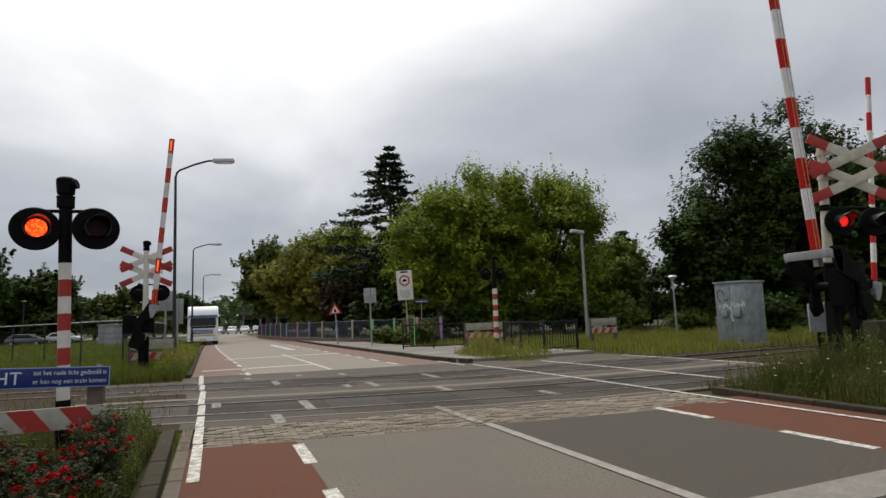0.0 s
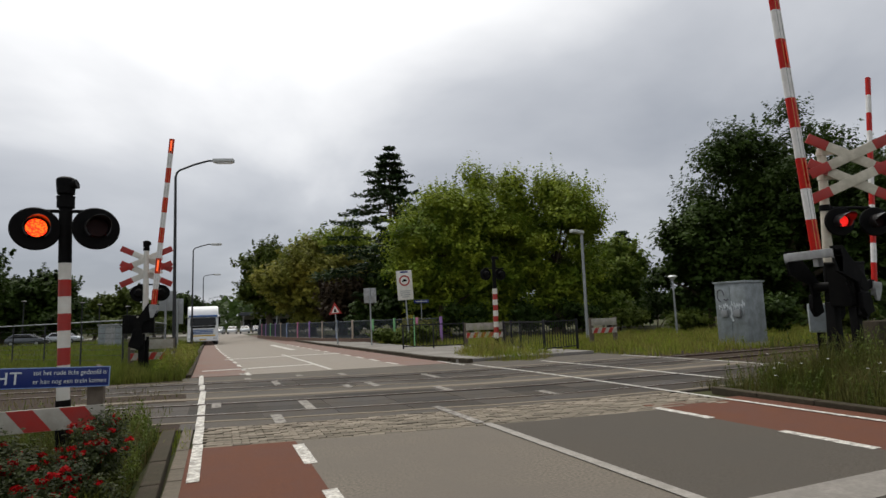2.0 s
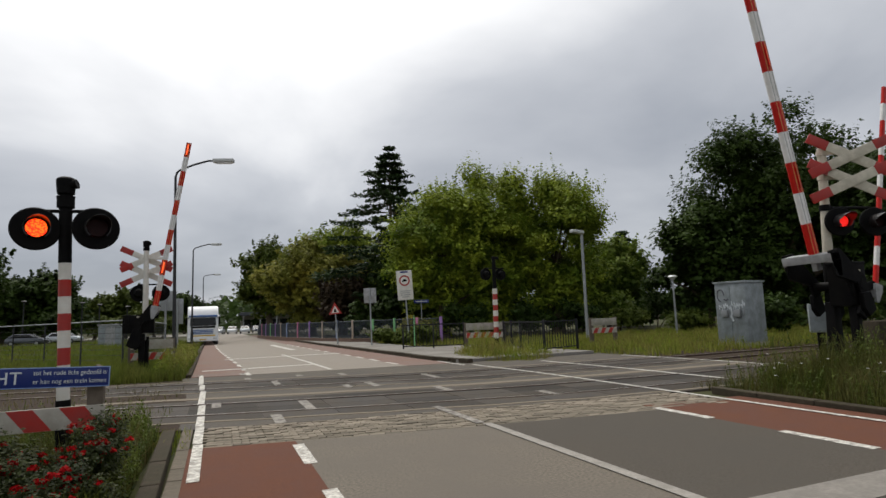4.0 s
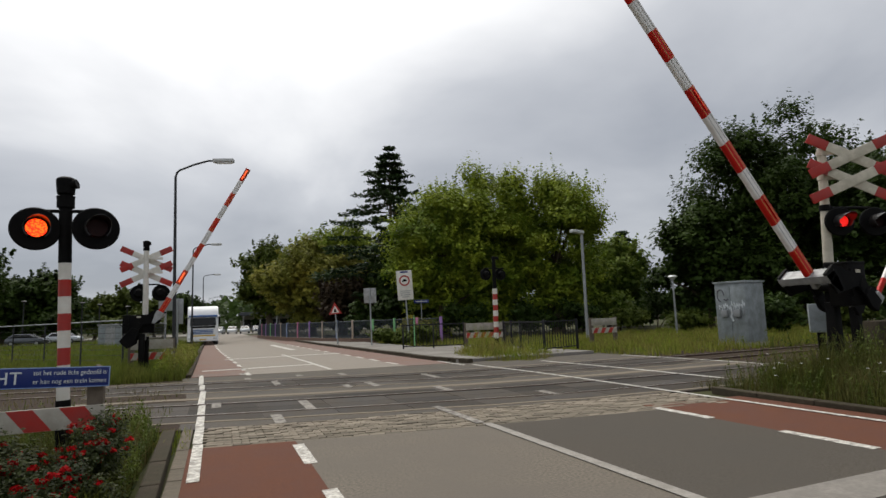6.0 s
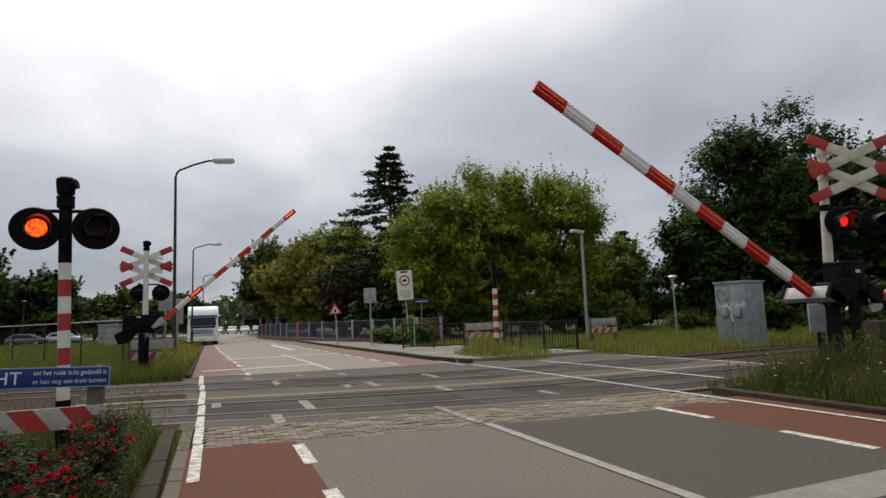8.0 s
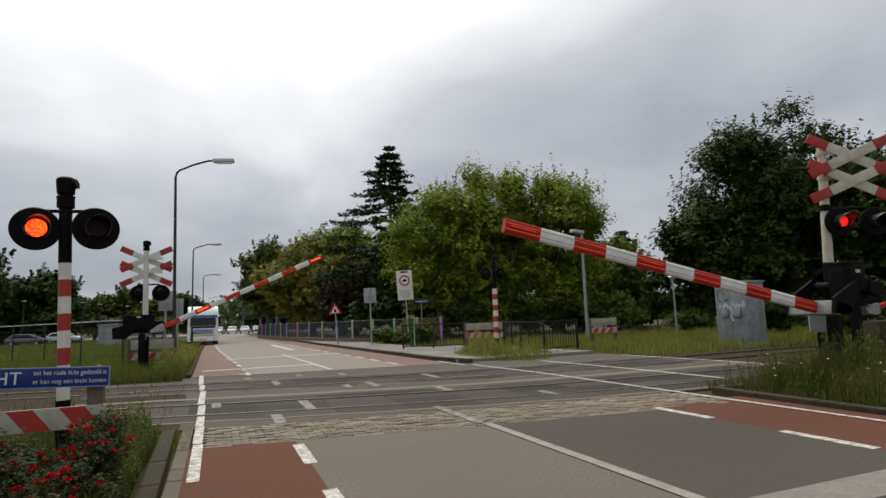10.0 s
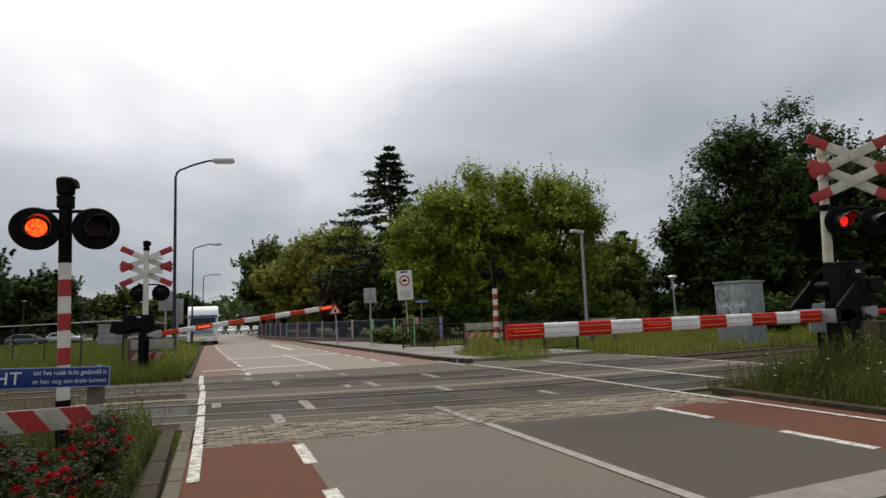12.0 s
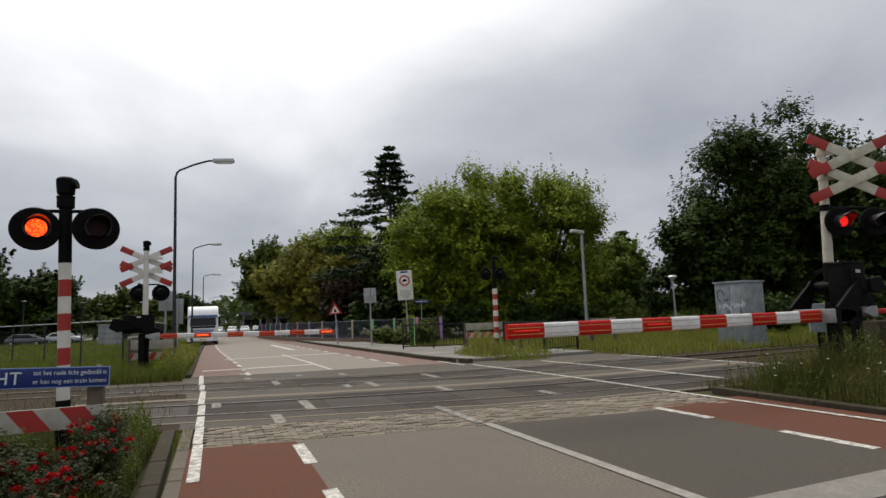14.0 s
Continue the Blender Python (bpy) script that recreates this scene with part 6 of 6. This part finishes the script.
def street_name_sign():
    t = thing("street_name_sign", pose(14.1, 39.6, -0.05, 0, 0, -16), "small blue street name sign on a post", "road sign")
    bm = B()
    rod(bm, (0, 0.03, 0), (0, 0.03, 3.0), 0.04, 0.04, 10)
    part("post", bm, GALV, t)
    bm = B()
    box(bm, -0.55, 0.55, 0, 0.02, 2.72, 2.98, 0.005)
    p = part("plate", bm, BLUE, t)
    bm = B()
    box(bm, -0.42, 0.42, -0.006, 0.001, 2.82, 2.88)
    part("text_bar", bm, WHITE, p, "white unreadable lettering")
    g = thing("marker_post", pose(9.4, 27.6, 0.0), "bright green plastic marker post", "post")
    bm = B()
    rod(bm, (0, 0, -0.05), (0, 0, 1.7), 0.03, 0.03, 12)
    part("body", bm, GREEN_POST, g)


street_name_sign()


def canopy_building():
    t = thing("canopy_building", pose(16.0, 188, 0.0, 0, 0, 0), "flat dark roofed canopy building far down the road", "building")
    bm = B()
    box(bm, -9, 10, 0, 12, 4.6, 5.6, 0.05)
    part("roof", bm, ROOF_DK, t)
    for x in (-8, -3, 2, 7):
        bm = B()
        box(bm, x - 0.15, x + 0.15, 0.5, 0.8, 0, 4.6)
        part("column", bm, GREY, t)
    bm = B()
    box(bm, -8.5, 9.5, 6, 11.8, 0, 4.6)
    part("wall", bm, CONC, t)
    for i in range(6):
        bm = B()
        box(bm, -8 + 2.9 * i, -5.6 + 2.9 * i, 5.95, 6.02, 0.9, 3.4)
        part("window", bm, GLASS_DK, t)
    s = thing("shed", pose(-9.6, 64, 0.0, 0, 0, 8), "small pale grey shed beyond the fence", "shed")
    bm = B()
    box(bm, -1.0, 1.0, 0, 2.0, 0, 2.0, 0.02)
    part("wall", bm, CABINET, s)
    bm = B()
    box(bm, -1.12, 1.12, -0.1, 2.1, 2.0, 2.12, 0.02)
    part("roof", bm, GREY, s)
    bm = B()
    box(bm, -0.4, 0.4, -0.03, 0.0, 0.05, 1.85)
    part("door", bm, GREY, s)
    for x, y, h in ((-22.5, 86, 5.4), (-15.8, 84, 5.0), (-14.2, 86, 4.8), (-11.5, 90, 4.6)):
        post_lamp(pose(x, y, -0.05), h, "thin grey lamp post beyond the meadow", False, POLE_DK, r=0.06, head=POLE_DK)


canopy_building()


# ---- clinker bricks of the crossing ramp ----
def build_bricks():
    bed = bpy.data.objects["brick_bed"]
    bm = B()
    box(bm, -0.103, 0.103, -0.0495, 0.0495, -0.045, 0.0, 0.006)
    me = finish("brick", bm, BRICK, False)
    rest_v, rest_f = [], []
    rs = random.Random(8)
    k = 0
    rows = 14
    for r in range(rows):
        off = -2.70 + 0.104 * r
        x = -0.1 + (0.105 if r % 2 else 0.0)
        while x < 7.8:
            dz = rs.uniform(-0.010, 0.004) + 0.002
            y = rail_y(x) + off + rs.uniform(-0.004, 0.004)
            slope = (rail_y(x + 0.1) - rail_y(x - 0.1)) / 0.2
            m = Matrix.Translation((x, y, dz)) @ Matrix.Rotation(math.atan(slope) + rs.uniform(-0.03, 0.03), 4, "Z")
            if r < 9 and x < 7.1:
                o = new("brick", me)
                o.parent = bed
                o.matrix_basis = m
                k += 1
            else:
                b = len(rest_v)
                rest_v += [m @ Vector((sx * 0.10, sy * 0.047, sz)) for sz in (-0.045, 0.0) for sy in (-1, 1) for sx in (-1, 1)]
                rest_f += [tuple(b + i for i in f) for f in ((4, 5, 7, 6), (0, 1, 5, 4), (1, 3, 7, 5), (3, 2, 6, 7), (2, 0, 4, 6))]
            x += 0.212
    me2 = bpy.data.meshes.new("bricks_rest")
    me2.from_pydata(rest_v, [], rest_f)
    me2.materials.append(BRICK_J)
    tagged(new("brick_rows", me2), "rows of worn brown clinker bricks before the tracks", "paving", kind="stuff")


build_bricks()


# ---- motion ----
def motions():
    for arm, place, side, rows in BOOMS:
        walk(arm, [(t, pose(*place, 0, -side * a, 0)) for t, a in rows])
    # the two lights of each pair take turns: (first lit, second lit)
    beats = ((-0.1, 0.17), (0.56, 0.85), (1.25, 1.58), (1.90, 2.22), (2.57, 2.88), (3.25, 3.55), (3.90, 4.20), (4.55, 4.84), (5.18, 5.41), (5.85, 6.14), (6.42, 6.76), (7.12, 7.40), (7.80, 8.18), (8.48, 8.80), (9.14, 9.46), (9.80, 10.10), (10.42, 10.75), (11.13, 11.38), (11.75, 12.10), (12.41, 12.70), (13.12, 13.40), (13.72, 14.3))

    def turns(place, phase, axis, yaw=0.0):
        """The piece shows its lit side while its phase lasts, and turns away in a tenth of a second."""
        rows, t, shown = [], 0.0, None
        ev = []
        for first, second in beats:
            ev += [(first, 0), (second, 1)]
        # phase 0 is lit from each start, phase 1 in between
        state = 0.0 if phase == 0 else 180.0
        rows.append((0.0, state))
        for when, lit in ev:
            if when < 0.08 or when > 13.85:
                continue
            target = 0.0 if lit == phase else 180.0
            if target == state:
                continue
            f0 = round(when * FPS)
            for j in range(4):
                rows.append(((f0 - 1 + j) / FPS, state + (target - state) * j / 3))
            state = target
        rows.append((14.0, state))
        if axis == "z":
            return [(t, pose(*place, 0, 0, a + yaw)) for t, a in rows]
        return [(t, pose(*place, a, 0, 0)) for t, a in rows]

    for lens, place, phase, yaw in FLASHERS:
        walk(lens, turns(place, phase, "z", yaw))
    for lamp, place, phase in BOOM_LAMPS:
        walk(lamp, turns(place, phase, "x"))


motions()
